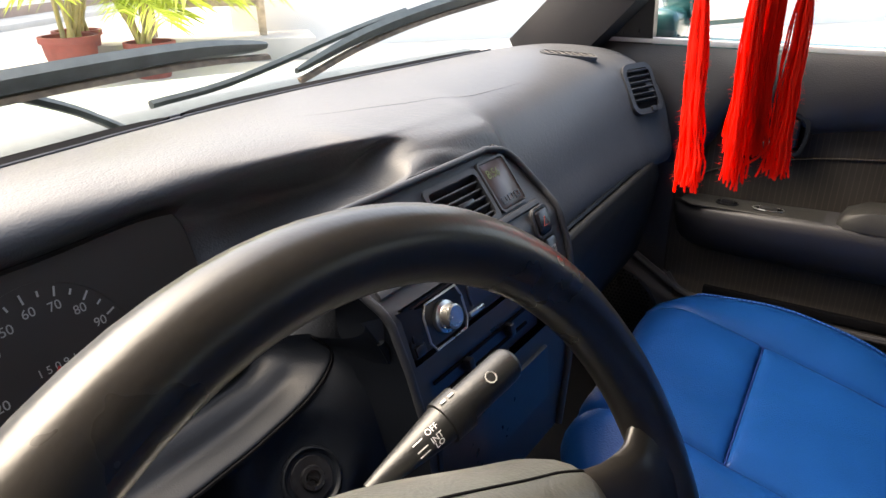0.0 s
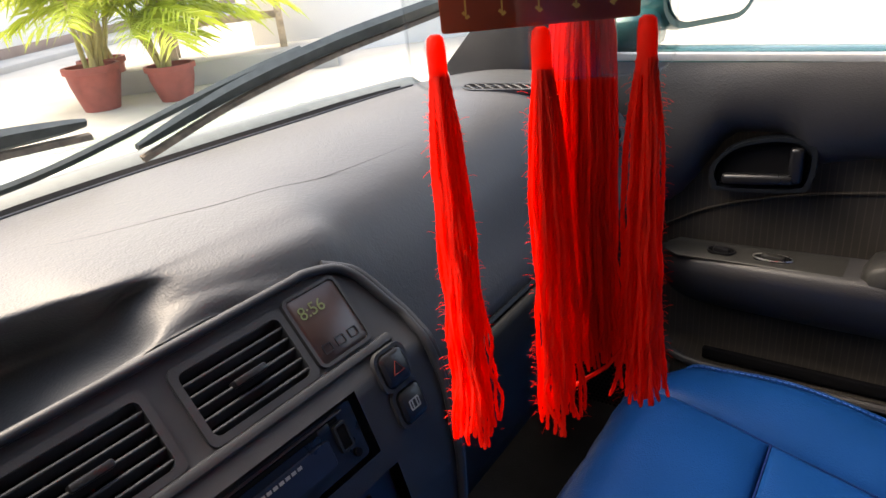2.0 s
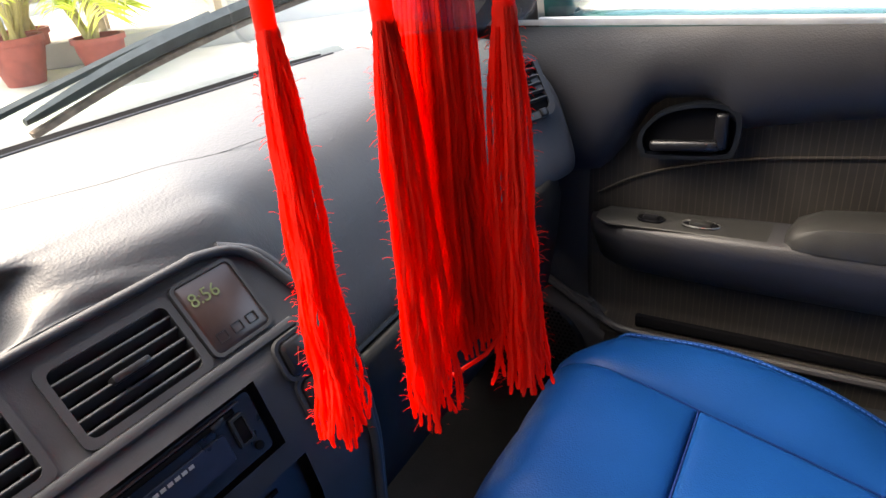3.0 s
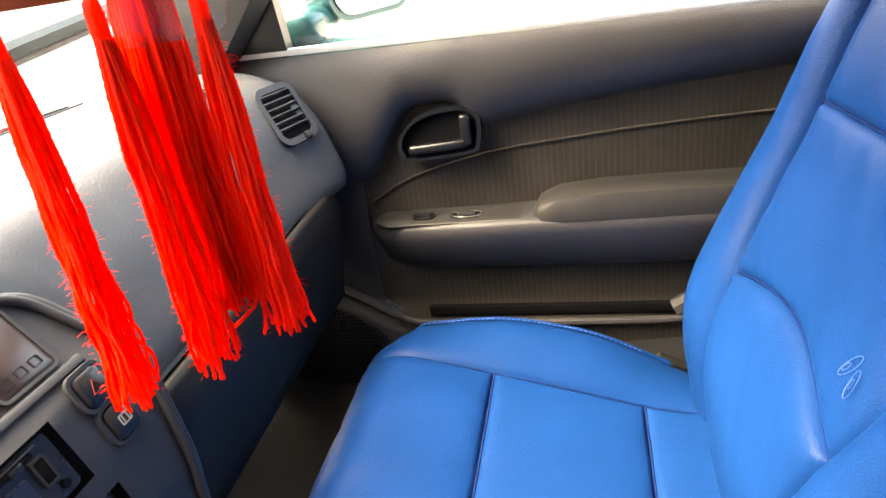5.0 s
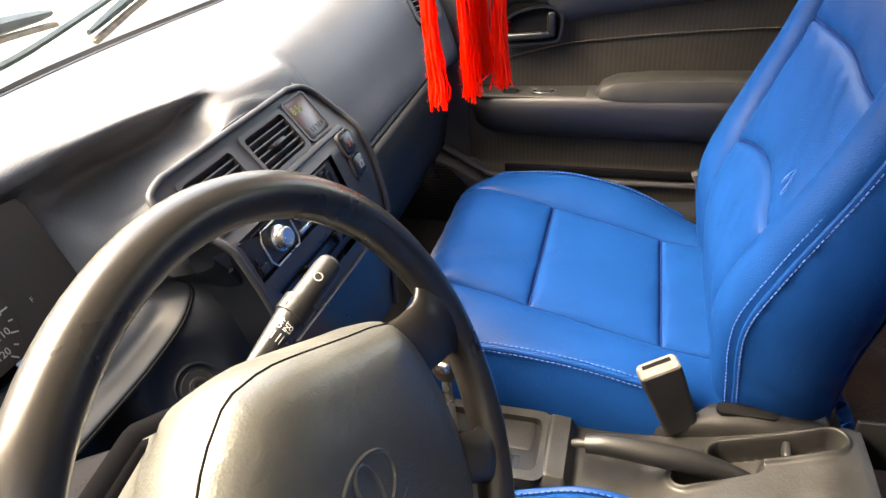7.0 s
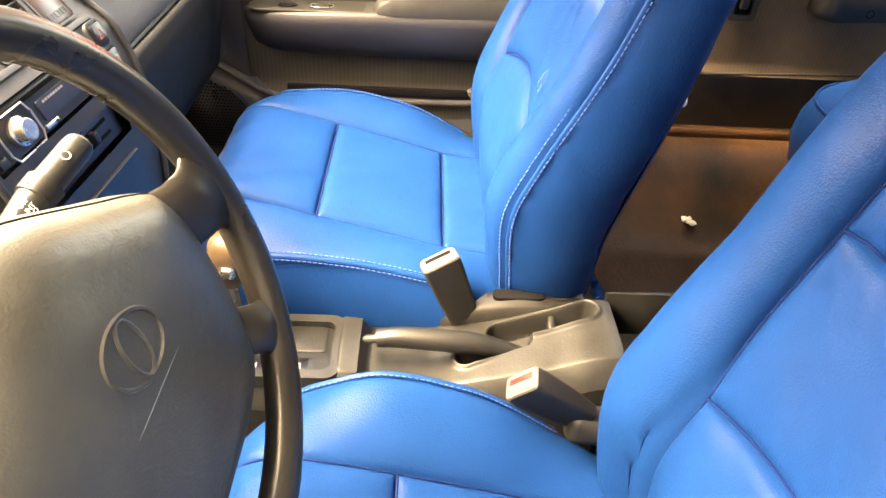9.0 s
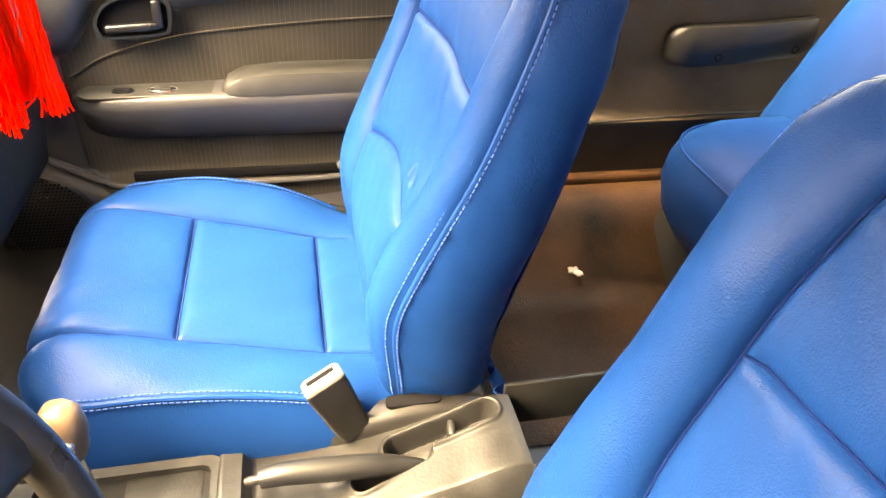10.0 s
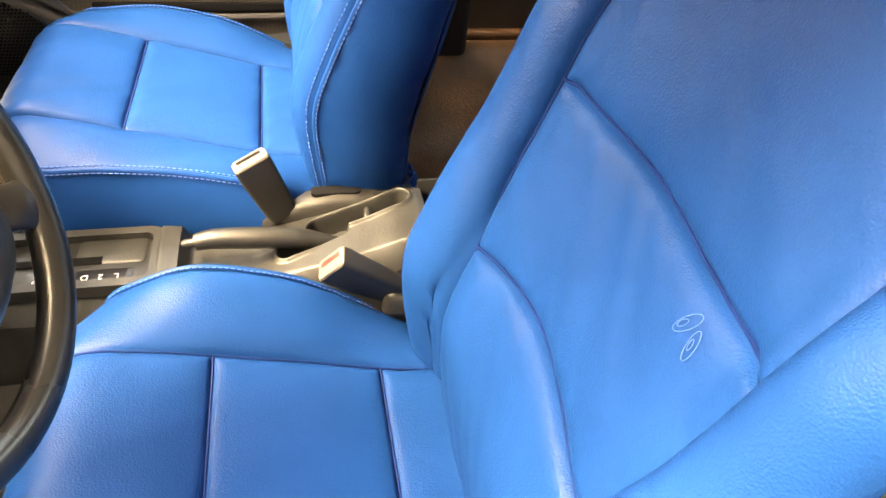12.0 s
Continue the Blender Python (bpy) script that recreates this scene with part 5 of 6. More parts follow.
    cross = lambda o: 0.637 - 0.004 * (o / 0.16) ** 2  # noqa: E731

    def panel(nm, left, right, z0, z1, pf, nu=34, nv=30, mat=BLUE, tuck=0.0048, crease=0.0020):
        def base(u, v):
            z = lerp(z0(0), z1(0), v)
            for _ in range(3):
                o = lerp(left(z), right(z), u)
                z = lerp(z0(o), z1(o), v)
            return fpt(o, z)

        bm = puffed(base, seam_vals(nu), seam_vals(nv), pf, (0, 1, 0.2), tuck, crease=crease)
        return under(part(nm, bm, mat, None, "", 70), seat)

    for edge_ in (lef, ins):
        under(part("seam", tube([fpt(edge_(z), z) + Vector((0, -0.002, 0)) for z in span(0.21, 0.838, 50)], 0.0014, 5), SEAM), seat)
    for rise in (arch, cross):
        zm = rise(0)
        under(part("seam", tube([fpt(lerp(lef(zm), ins(zm), k / 20), rise(lerp(lef(zm), ins(zm), k / 20))) + Vector((0, -0.002, 0)) for k in range(21)], 0.0014, 5), SEAM), seat)
    panel("backrest_yoke", lef, ins, cross, cap, 0.008)
    panel("backrest_middle", lef, ins, arch, cross, 0.010, 44, 40, crease=0.0026)
    panel("backrest_lower", lef, ins, foot, arch, 0.013)
    for s in (-1, 1):
        panel("backrest_bolster", lef if s < 0 else ins, lambda z: s * scurve(wide, z), lambda o: 0.205, lambda o: 0.84, 0.018, 14, 40, tuck=0.003, crease=0.0012)

        def bside(u, v):
            z = lerp(0.205, 0.842, v)
            w = scurve(wide, z)
            return T + Vector((s * (w + 0.010 * math.sin(math.pi * u) - 0.03 * u**6), lerp(fy(w, z), scurve(BACK, z), u), z - (0.03 * u if v == 0 else 0))) + Vector((s * 0.0095 * noise.noise(Vector((seed * 7 + u * 2.5, 0, z * 58 + 8 * u))) * math.exp(-u / 0.20) * min(1, u * 12) * (0.35 + 0.65 * smoothstep(0.62, 0.3, z)), 0, 0))

        bm = puffed(bside, seam_vals(12), seam_vals(70), 0.004, (s, 0, 0), tuck=0.001, ruck=0.0016)
        under(part("backrest_side", bm, BLUE, None, "", 70), seat)
        path = []
        for k in range(61):
            z = lerp(0.21, 0.84, k / 60)
            w = scurve(wide, z)
            path.append(T + Vector((s * w, fy(w, z) - 0.001, z)))
        under(part("piping", tube(path, 0.0040, 8), BLUE), seat)
        hem = [bside(k / 16, 0.004) + Vector((s * 0.004, 0, -0.001)) for k in range(17)]
        under(part("hem_piping", tube(hem, 0.0030, 6), BLUE), seat)
        bm = bmesh.new()
        stitches(path, lambda i: Vector((-s * 0.0048, 0.0122, 0)), bm, r=0.0009)
        stitches(path, lambda i: Vector((s * 0.0060, -0.0010, 0)), bm, r=0.0009)
        under(tagged(part("stitching", bm, THREAD, None, "pale double stitching"), kind="stuff"), seat)
    bm = puffed(lambda u, v: T + Vector((lerp(0.97, -0.97, u) * (scurve(wide, lerp(0.2, 0.842, v)) - 0.02), scurve(BACK, lerp(0.2, 0.842, v)), lerp(0.17, 0.842, v))), seam_vals(10), seam_vals(14), 0.006, (0, -1, 0))
    under(part("backrest_back", bm, BLUE, None, "", 70), seat)
    # core that closes the gaps below and inside the cover
    under(part("seat_base", rbox(0.44, 0.42, 0.10, Matrix.Translation(T + Vector((0, 0.07, 0.085))), 0.02), BLACK), seat)
    for s in (-1, 1):
        under(part("seat_rail", rbox(0.03, 0.46, 0.05 + oz + 0.03, Matrix.Translation(T + Vector((s * 0.18, 0.07, 0.03 - oz / 2 - 0.02))), 0.004), BLACK), seat)
    # headrest
    hy, hz_ = -0.305, 0.955
    rings = []
    for k, (dz, w, d) in enumerate(((-0.098, 0.12, 0.030), (-0.090, 0.145, 0.043), (-0.05, 0.162, 0.052), (0.02, 0.158, 0.052), (0.07, 0.142, 0.046), (0.092, 0.110, 0.032))):
        rings.append([T + Vector((x, hy - 0.15 * dz + y, hz_ + dz)) for x, y in outline(2 * w, 2 * d, min(w, d) * 0.9, 6)])
    hr = under(part("headrest", loft(rings), BLUE, None, "stuffed blue headrest", 70), seat)
    bm = stitches([T + Vector((0.158, hy - 0.15 * dz, hz_ + dz)) for dz in span(-0.08, 0.07, 10)], lambda i: Vector((0.003, 0.020, 0)), bmesh.new())
    hs = tagged(part("stitching", bm, THREAD, None, "pale stitching"), kind="stuff")
    hs.parent = hr
    for s in (-1, 1):
        under(part("headrest_post", tube([T + Vector((s * 0.06, hy + 0.008, 0.82)), T + Vector((s * 0.06, hy, 0.89))], 0.006, 10), CONSOLE_D, None, "dull dark headrest post"), seat)
        under(part("post_sleeve", rbox(0.045, 0.028, 0.014, Matrix.Translation(T + Vector((s * 0.06, hy + 0.006, 0.846))), 0.004), CONSOLE_D), seat)
    return seat, fpt, fy, T


passenger, p_fpt, p_fy, p_T = front_seat("passenger seat in stitched bright blue vinyl cover", (0.340, 0.0, 0.0), INNER_P, -1, 1, 0.0, 0.006, 0.030)
driver, d_fpt, d_fy, d_T = front_seat("driver seat in stitched bright blue vinyl cover", (-0.355, -0.140, -0.060), INNER_D, 1, 2, 0.010, 0.025, 0.036)
# embroidered loops on the backrests
for T_, fp, parent_, ox_, zc_ in ((d_T, d_fpt, driver, -0.128, 0.612), (p_T, p_fpt, passenger, -0.135, 0.522)):
    bm = bmesh.new()
    for dx, dz, rx, rz, ro in ((0, 0, 0.0045, 0.013, 0.5), (0.003, -0.003, 0.002, 0.005, 0.5), (-0.014, -0.006, 0.004, 0.011, -0.2), (-0.013, -0.006, 0.0015, 0.004, -0.2)):
        loop = []
        for a in span(0, 6.28, 18):
            x, z = rx * math.cos(a), rz * math.sin(a)
            o_, z_ = ox_ + dx + x * math.cos(ro) - z * math.sin(ro), zc_ + dz + x * math.sin(ro) + z * math.cos(ro)
            loop.append(fp(o_, z_) + Vector((0, 0.0105, 0.003)))
        tube(loop, 0.00032, 4, bm)
    under(part("embroidery", bm, THREAD, None, "small embroidered loops"), parent_)
# recliner covers and cloth ends by the tunnel
rings = []
for y, zt, w in ((0.030, 0.180, 0.3), (0.010, 0.188, 0.6), (-0.04, 0.206, 0.9), (-0.09, 0.226, 1), (-0.15, 0.235, 1), (-0.20, 0.232, 1), (-0.245, 0.220, 0.9), (-0.262, 0.208, 0.6)):
    rings.append([Vector((0.096 + dx * w, y, zt + dz)) for dx, dz in ((-0.026, -0.060), (-0.0255, -0.020), (-0.022, -0.006), (-0.015, -0.0005), (0.0, 0.001), (0.012, -0.001), (0.020, -0.008), (0.024, -0.060))])
under(part("recliner_cover", loft(rings), BUCKLE, None, "worn dark grey recliner cover", 45), passenger)
under(part("recliner_cap", slab(outline(0.020, 0.075, 0.008), -0.004, 0.003, face_pose((0.096, -0.150, 0.2350), (1, 0, 0), (0, 0.0, 1)), 0.0015), VOID, None, "dark inset cap"), passenger)
bm = bmesh.new()
rnd = random.Random(4)
grid(lambda u, v: (lerp(0.10, 0.19, v) + 0.01 * math.sin(9 * u), -0.275 - 0.035 * u + 0.008 * math.sin(20 * v), lerp(0.215, 0.150, u) + 0.006 * math.sin(14 * v)), span(0, 1, 8), span(0, 1, 12), bm)
fl = under(part("loose_hem", bm, BLUE, None, "loose blue cover hem"), passenger)
fl.modifiers.new("thick", "SOLIDIFY").thickness = 0.002
under(part("cover_tab", tube(spline([(0.186, -0.338, 0.520), (0.182, -0.346, 0.512), (0.183, -0.347, 0.502), (0.190, -0.340, 0.496)], 5), 0.0035, 6, flat=0.5), WHITE, None, "small white cover tab"), passenger)
under(part("frame_foot", rbox(0.03, 0.11, 0.022, pose(0.118, -0.20, 0.215, 6), 0.008, 3), CONSOLE, None, "greyish hinge foam"), passenger)

# rear bench
bench = thing("rear_bench", "rear bench in bright blue vinyl cover", "rear seat", (0, -1.0, 0.05))
rings = []
for z, f in ((0.14, 0.62), (0.16, 0.78), (0.19, 0.90), (0.23, 0.97), (0.28, 1.0), (0.32, 0.99), (0.352, 0.955), (0.375, 0.88), (0.392, 0.77), (0.402, 0.60)):
    w, d = 0.600 - 0.27 * (1 - f), 0.27 * f
    rings.append([Vector((x + 0.03, -0.985 + y, z + 0.010)) for x, y in outline(2 * w, 2 * d, min(0.14, 0.92 * d), 8)])
under(part("cushion", loft(rings), BLUE, None, "plump blue bench cushion", 70), bench)
o = [(x, y) for x, y in outline(2 * 0.586, 2 * 0.256, 0.14, 8)]
under(part("piping", tube([Vector((x * 1.001 + 0.03, -0.985 + y * 1.001, 0.367)) for x, y in o], 0.003, 6, closed=True), BLUE), bench)
bm = stitches([Vector((x * 1.003 + 0.03, -0.985 + y * 1.004, 0.361)) for x, y in o], lambda i: Vector((0, 0, 0)), bmesh.new())
under(tagged(part("stitching", bm, THREAD, None, "pale stitching"), kind="stuff"), bench)
for s in (-1, 1):
    bm = puffed(lambda u, v: (s * lerp(0.02, 0.63, u), -1.01 - 0.23 * v, 0.35 + 0.49 * v), seam_vals(12), seam_vals(12), 0.03, (0, 1, 0.6), 0.006)
    bq = under(part("backrest_half", bm, BLUE, None, "", 70), bench)
    bq.modifiers.new("thick", "SOLIDIFY").thickness = 0.03
under(part("bench_plinth", rbox(1.22, 0.44, 0.14, pose(0, -1.0, 0.105), 0.01), DARKCARPET), bench)

# ---- tunnel console ----
console = thing("centre_console", "dusty grey plastic centre console with recessed trays", "console", (0.02, -0.1, 0.03))


def con_ring(y, w0, w1, z0, z1, cx=0.02):
    pts = outline(1, 1, 0.12, 4)
    return [Vector((cx + (w0 if zz < 0 else w1) * x * 2 / 2, y, lerp(z0, z1, zz + 0.5))) for x, zz in pts]


def recess(x, y, a, b, half, soft=0.006):
    """How deep a point lies in a slot from a to b, 0 to 1, and its distance from the slot's middle line."""
    ax, ay, bx, by = *a, *b
    k = max(0, min(1, ((x - ax) * (bx - ax) + (y - ay) * (by - ay)) / ((bx - ax) ** 2 + (by - ay) ** 2)))
    d = math.dist((x, y), (lerp(ax, bx, k), lerp(ay, by, k)))
    return smoothstep(half + soft / 2, half - soft / 2, d), d


def con_z(x, y):
    z = glide([(-0.275, 0.250), (-0.262, 0.253), (-0.18, 0.229), (-0.10, 0.206), (-0.03, 0.190), (0.05, 0.186), (0.10, 0.190), (0.42, 0.196)], y)
    c = x - 0.018
    z -= 0.04 * abs(c) + 22 * max(0, abs(c) - 0.050) ** 2 + 0.55 * max(0, abs(c) - 0.056)
    z += 0.024 * smoothstep(0.062, 0.074, y) * smoothstep(0.112, 0.100, y) * smoothstep(0.070, 0.055, abs(c + 0.010))
    z -= 0.006 * smoothstep(0.055, 0.03, y) * smoothstep(-0.06, -0.02, y) * math.exp(-(((x - 0.012) / 0.03) ** 2))
    k, d = recess(x, y, (0.004, -0.072), (0.022, -0.150), 0.0110)
    z += 0.0045 * math.exp(-(((d - 0.016) / 0.0035) ** 2)) * smoothstep(-0.13, -0.08, y) - 0.040 * k
    k, d = recess(x, y, (0.040, -0.120), (0.052, -0.236), 0.0145)
    z += 0.0050 * math.exp(-(((d - 0.0195) / 0.0035) ** 2)) - 0.034 * k
    return z


xs_ = span(-0.062, 0.098, 128)
bm = grid(lambda x, y: (x, y, con_z(x, y)), xs_, span(-0.275, 0.0, 190) + span(0.003, 0.42, 100))
for x, sg in ((-0.062, -1), (0.098, 1)):
    grid(lambda u, y: (x + sg * 0.010 * u, y, lerp(con_z(x, y), 0.03, u)), span(0, 1, 6), span(-0.275, 0.42, 60), bm)
grid(lambda x, u: (x, -0.275 - 0.001 * u, lerp(con_z(x, -0.275), 0.03, u)), xs_[::8], span(0, 1, 4), bm)
bmesh.ops.remove_doubles(bm, verts=bm.verts, dist=0.0002)
under(part("body", bm, CONSOLE, None, "dusty grey moulded console body", 50), console)
under(part("coin_stop", rbox(0.026, 0.010, 0.020, pose(0.046, -0.192, 0.222, 0, 0, -6), 0.004, 3), CONSOLE_D), console)
rings = [con_ring(y, 0.17, 0.140, 0.02, z1) for y, z1 in ((-0.275, 0.12), (-0.50, 0.11))]
under(part("rear_box", loft(rings), CONSOLE_D), console)
for s in (-1, 1):
    under(part("box_wall", rbox(0.008, 0.23, 0.08, pose(0.02 + s * 0.066, -0.388, 0.215), 0.003), CONSOLE_D), console)
under(part("box_back", rbox(0.14, 0.008, 0.08, pose(0.02, -0.50, 0.215), 0.003), CONSOLE_D), console)
# shifter plate
m = Matrix.Translation((0.008, 0.210, 0.197))
under(part("shift_surround", ring(outline(0.118, 0.228, 0.020), outline(0.090, 0.200, 0.012), -0.004, 0.014, m), CONSOLE, None, "raised grey shifter surround"), console)
under(part("shift_plate", slab(outline(0.092, 0.202, 0.010), -0.004, 0.002, m), CONSOLE_D), console)
under(part("shift_window", slab(outline(0.032, 0.135, 0.004), 0.001, 0.004, m @ pose(-0.030, -0.01, 0)), BLACK, None, "black gear indicator window"), console)
for k, t in enumerate(("P", "R", "N", "D", "2", "L")):
    under(words(t, 0.014, m @ pose(-0.030, 0.042 - 0.020 * k, 0.0043, 0, 0, 90), WHITE, None, "gear_letter"), console)
under(part("shift_tray", slab(outline(0.050, 0.09, 0.006), 0.001, 0.004, m @ pose(0.022, -0.045, 0)), CONSOLE, None, "shallow coin tray"), console)
under(part("shift_slot", rbox(0.014, 0.13, 0.003, m @ pose(0.004, 0.03, 0.003), 0.001), VOID), console)
lever = thing("gear_lever", "automatic gear lever with a worn brown and grey knob", "gear lever", (0.016, 0.23, 0.20))
under(part("lever_rod", tube([(0.016, 0.23, 0.195), (0.004, 0.228, 0.26), (-0.008, 0.225, 0.335)], 0.007, 10), SILVER), lever)
rings = [[Vector((-0.008 + x, 0.225 + y, z)) for x, y in outline(2 * w, 2 * d, 0.9 * min(w, d), 5)] for z, w, d in ((0.330, 0.011, 0.012), (0.342, 0.015, 0.017), (0.372, 0.018, 0.022), (0.392, 0.017, 0.020), (0.404, 0.010, 0.012))]
under(part("knob", loft(rings), KNOBBROWN, None, "worn brown knob", 60), lever)
under(part("knob_button", rbox(0.012, 0.018, 0.016, pose(-0.026, 0.222, 0.362), 0.005, 3), SILVER, None, "grey release button"), lever)
# trays beside the hand brake
brake = thing("hand_brake", "black plastic hand brake lever with a pale button", "hand brake", (0.028, -0.15, 0.20))
pts = [(0.013, 0.050, 0.221), (0.013, 0.02, 0.225), (0.012, -0.04, 0.222), (0.015, -0.095, 0.213), (0.020, -0.150, 0.190)]
under(part("lever", tube(spline(pts, 6), 0.0142, 14, taper=[0.85 + 0.25 * math.sin(k / 24 * 3.0) - 0.25 * max(0, k / 24 - 0.7) for k in range(25)]), CONSOLE_D, None, "worn dark grip"), brake)
under(part("button", tube([(0.013, 0.050, 0.221), (0.013, 0.064, 0.2195), (0.013, 0.069, 0.219)], 0.006, 10, taper=[1, 1, 0.6]), CONSOLE), brake)


def belt_buckle(top, down, across, mat_face, label):
    """A buckle whose end face is at top, with its body along down."""
    b = thing("seat_belt_buckle", label, "belt buckle", Vector(top) + Vector(down).normalized() * 0.09, "belt buckles")
    m = face_pose(top, across, -Vector(down))
    rings = [[m @ Vector((x, y, z)) for x, y in outline(w, d, 0.006, 4)] for z, w, d in ((-0.106, 0.044, 0.023), (-0.07, 0.050, 0.028), (-0.01, 0.055, 0.032), (0.0, 0.054, 0.031))]
    under(part("body", loft(rings), BUCKLE, None, "scuffed dark plastic body"), b)
    under(part("end_face", slab(outline(0.0525, 0.0295, 0.006, 4), -0.001, 0.003, m, 0.002), BUCKLETOP, None, "pale worn end face"), b)
    under(part("slot", rbox(0.038, 0.0075, 0.002, m @ pose(0, 0.005, 0.0028), 0.0008), VOID if mat_face is None else mat_face), b)
    under(part("button", rbox(0.034, 0.008, 0.003, m @ pose(0, -0.007, 0.0025), 0.0015), BUCKLETOP), b)
    e = Vector(top) + Vector(down).normalized() * 0.100
    under(part("stem", tube([e, e + Vector(down).normalized() * 0.04, Vector((e.x, e.y - 0.03, e.z - 0.10))], 0.010, 8, flat=0.5), BLACK), b)


belt_buckle((0.082, -0.0312, 0.3050), (0.0, -0.36, -0.93), (0.30, -0.84, 0.40), None, "dark seat belt buckle with pale end by the passenger seat")
belt_buckle((-0.101, -0.131, 0.268), (0.05, -0.80, -0.60), (-0.25, -0.55, 0.78), BUTTONRED, "dark seat belt buckle with red button by the driver seat")
under(part("recliner_cover", rbox(0.04, 0.13, 0.05, pose(-0.098, -0.26, 0.185, 8), 0.016, 3), CONSOLE, None, "pale worn recliner cover"), driver)
under(part("recliner_notch", rbox(0.042, 0.04, 0.022, pose(-0.097, -0.275, 0.205, 8), 0.008, 3), VOID), driver)

# ---- doors ----
def door_x(y, z):
    """Inner face of the passenger door trim."""
    x = 0.690 + 0.010 * smoothstep(0.1, -0.4, y)
    x -= 0.030 * smoothstep(0.285, 0.255, z)
    return x


door = thing("passenger_door", "closed passenger door with striped cloth trim", "car door", (0.72, 0.1, 0.05))
under(part("door_skin", rbox(0.05, 1.02, 0.64, pose(0.765, 0.13, 0.385), 0.01), TEAL), door)
bm = grid(lambda y, z: (door_x(y, z), y, z), span(-0.37, 0.62, 40), span(0.07, 0.66, 60))
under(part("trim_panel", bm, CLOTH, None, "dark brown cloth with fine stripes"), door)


def sill_z(y):
    return 0.702 + 0.006 * smoothstep(0.4, -0.3, y)


def pad_low(y):
    return glide([(-0.37, 0.635), (-0.18, 0.622), (0.05, 0.598), (0.14, 0.584), (0.165, 0.578), (0.20, 0.615), (0.26, 0.612), (0.292, 0.57), (0.315, 0.535), (0.34, 0.51), (0.40, 0.50), (0.62, 0.50)], y)


def pad_pt(y, v):
    z = lerp(pad_low(y), sill_z(y), v)
    return Vector((lerp(0.682, 0.665, v) - 0.026 * math.sin(math.pi * v**0.8) ** 0.7, y, z))


bm = grid(pad_pt, span(-0.37, 0.62, 60), span(0, 1, 14))
up = under(part("upper_pad", bm, DOORPAD, None, "black vinyl upper pad", 70), door)
bm = grid(lambda y, z: (door_x(y, z) - 0.006 - 0.01 * math.sin(math.pi * (z - 0.27) / 0.24), y, z), span(0.355, 0.62, 12), span(0.27, 0.515, 12))
under(part("front_trim", bm, DOORPAD, None, "", 70), door)
under(part("window_seal", rbox(0.012, 1.0, 0.010, pose(0.672, 0.13, 0.708), 0.003), SILL, None, "bright window seal"), door)
pc = under(part("window_glass", grid(lambda y, v: (lerp(0.690, 0.60, v), y, lerp(0.70, 1.06, v)), span(-0.36, 0.42, 6), span(0, 1, 6)), PANE), door)
pc.visible_shadow = False
fr_ = spline([(0.675, 0.53, 0.70), (0.655, 0.36, 0.87), (0.61, 0.16, 1.035), (0.60, -0.1, 1.075), (0.60, -0.37, 1.075)], 6)
under(part("window_frame", tube(fr_, 0.014, 6), BLACK), door)
under(part("quarter_trim", loft([[Vector((x, 0.515, 0.70)), Vector((x, 0.42, 0.70)), Vector((x - 0.015, 0.42, 0.80))] for x in (0.668, 0.69)]), BLACK, None, "black mirror triangle"), door)
cl = [(0.678, 0.345, 0.470), (0.676, 0.28, 0.505), (0.676, 0.17, 0.535), (0.676, 0.05, 0.550), (0.676, -0.12, 0.562), (0.68, -0.36, 0.57)]
under(part("cloth_welt", tube([(door_x(p.y, p.z) - 0.002, p.y, p.z) for p in spline(cl, 8)], 0.0022, 6), CLOTH, None, "raised welt across the cloth"), door)
# armrest
arm = []
for y, w, zt, zb in ((0.352, 0.010, 0.436, 0.395), (0.335, 0.030, 0.440, 0.375), (0.29, 0.052, 0.446, 0.365), (0.15, 0.060, 0.452, 0.362), (0.09, 0.062, 0.454, 0.362), (-0.10, 0.066, 0.458, 0.362), (-0.32, 0.066, 0.462, 0.365), (-0.36, 0.05, 0.462, 0.37)):
    x0 = 0.700
    arm.append([Vector((x0, y, zb - 0.02)), Vector((x0 - w * 0.55, y, zb)), Vector((x0 - w * 0.9, y, zb + 0.022)), Vector((x0 - w - 0.012, y, zt - 0.022)), Vector((x0 - w - 0.012, y, zt - 0.006)), Vector((x0 - w - 0.006, y, zt)), Vector((x0, y, zt + 0.004))])
under(part("armrest", loft(arm), DOORPAD, None, "black moulded armrest", 50), door)
under(part("switch_plate", slab([(-0.028, -0.125), (0.024, -0.125), (0.024, 0.11), (0.010, 0.122), (-0.012, 0.12), (-0.026, 0.10)], 0, 0.003, face_pose((0.664, 0.215, 0.4500), (1, 0, 0), (-0.06, 0.02, 1)), 0.001), ARMREST, None, "grey switch plate"), door)
for y, ln in ((0.262, 0.034), (0.198, 0.046)):
    under(part("switch_well", slab(outline(0.020, ln, 0.008), 0, 0.0012, face_pose((0.660, y, 0.4528), (1, 0, 0), (-0.06, 0.02, 1)), 0.0005), VOID), door)
    under(part("switch_rim", tube([Vector((0.660 + (0.0105 * math.cos(a)), y + (ln / 2 + 0.001) * math.sin(a), 0.4542)) for a in span(0, 6.28319, 25)[:-1]], 0.0011, 5, closed=True), SILVER if ln > 0.04 else BLACK), door)
    under(part("window_switch", rbox(0.012, ln * 0.6, 0.008, pose(0.660, y, 0.455, 6), 0.003), ARMREST if ln > 0.04 else BLACK), door)
grip = []
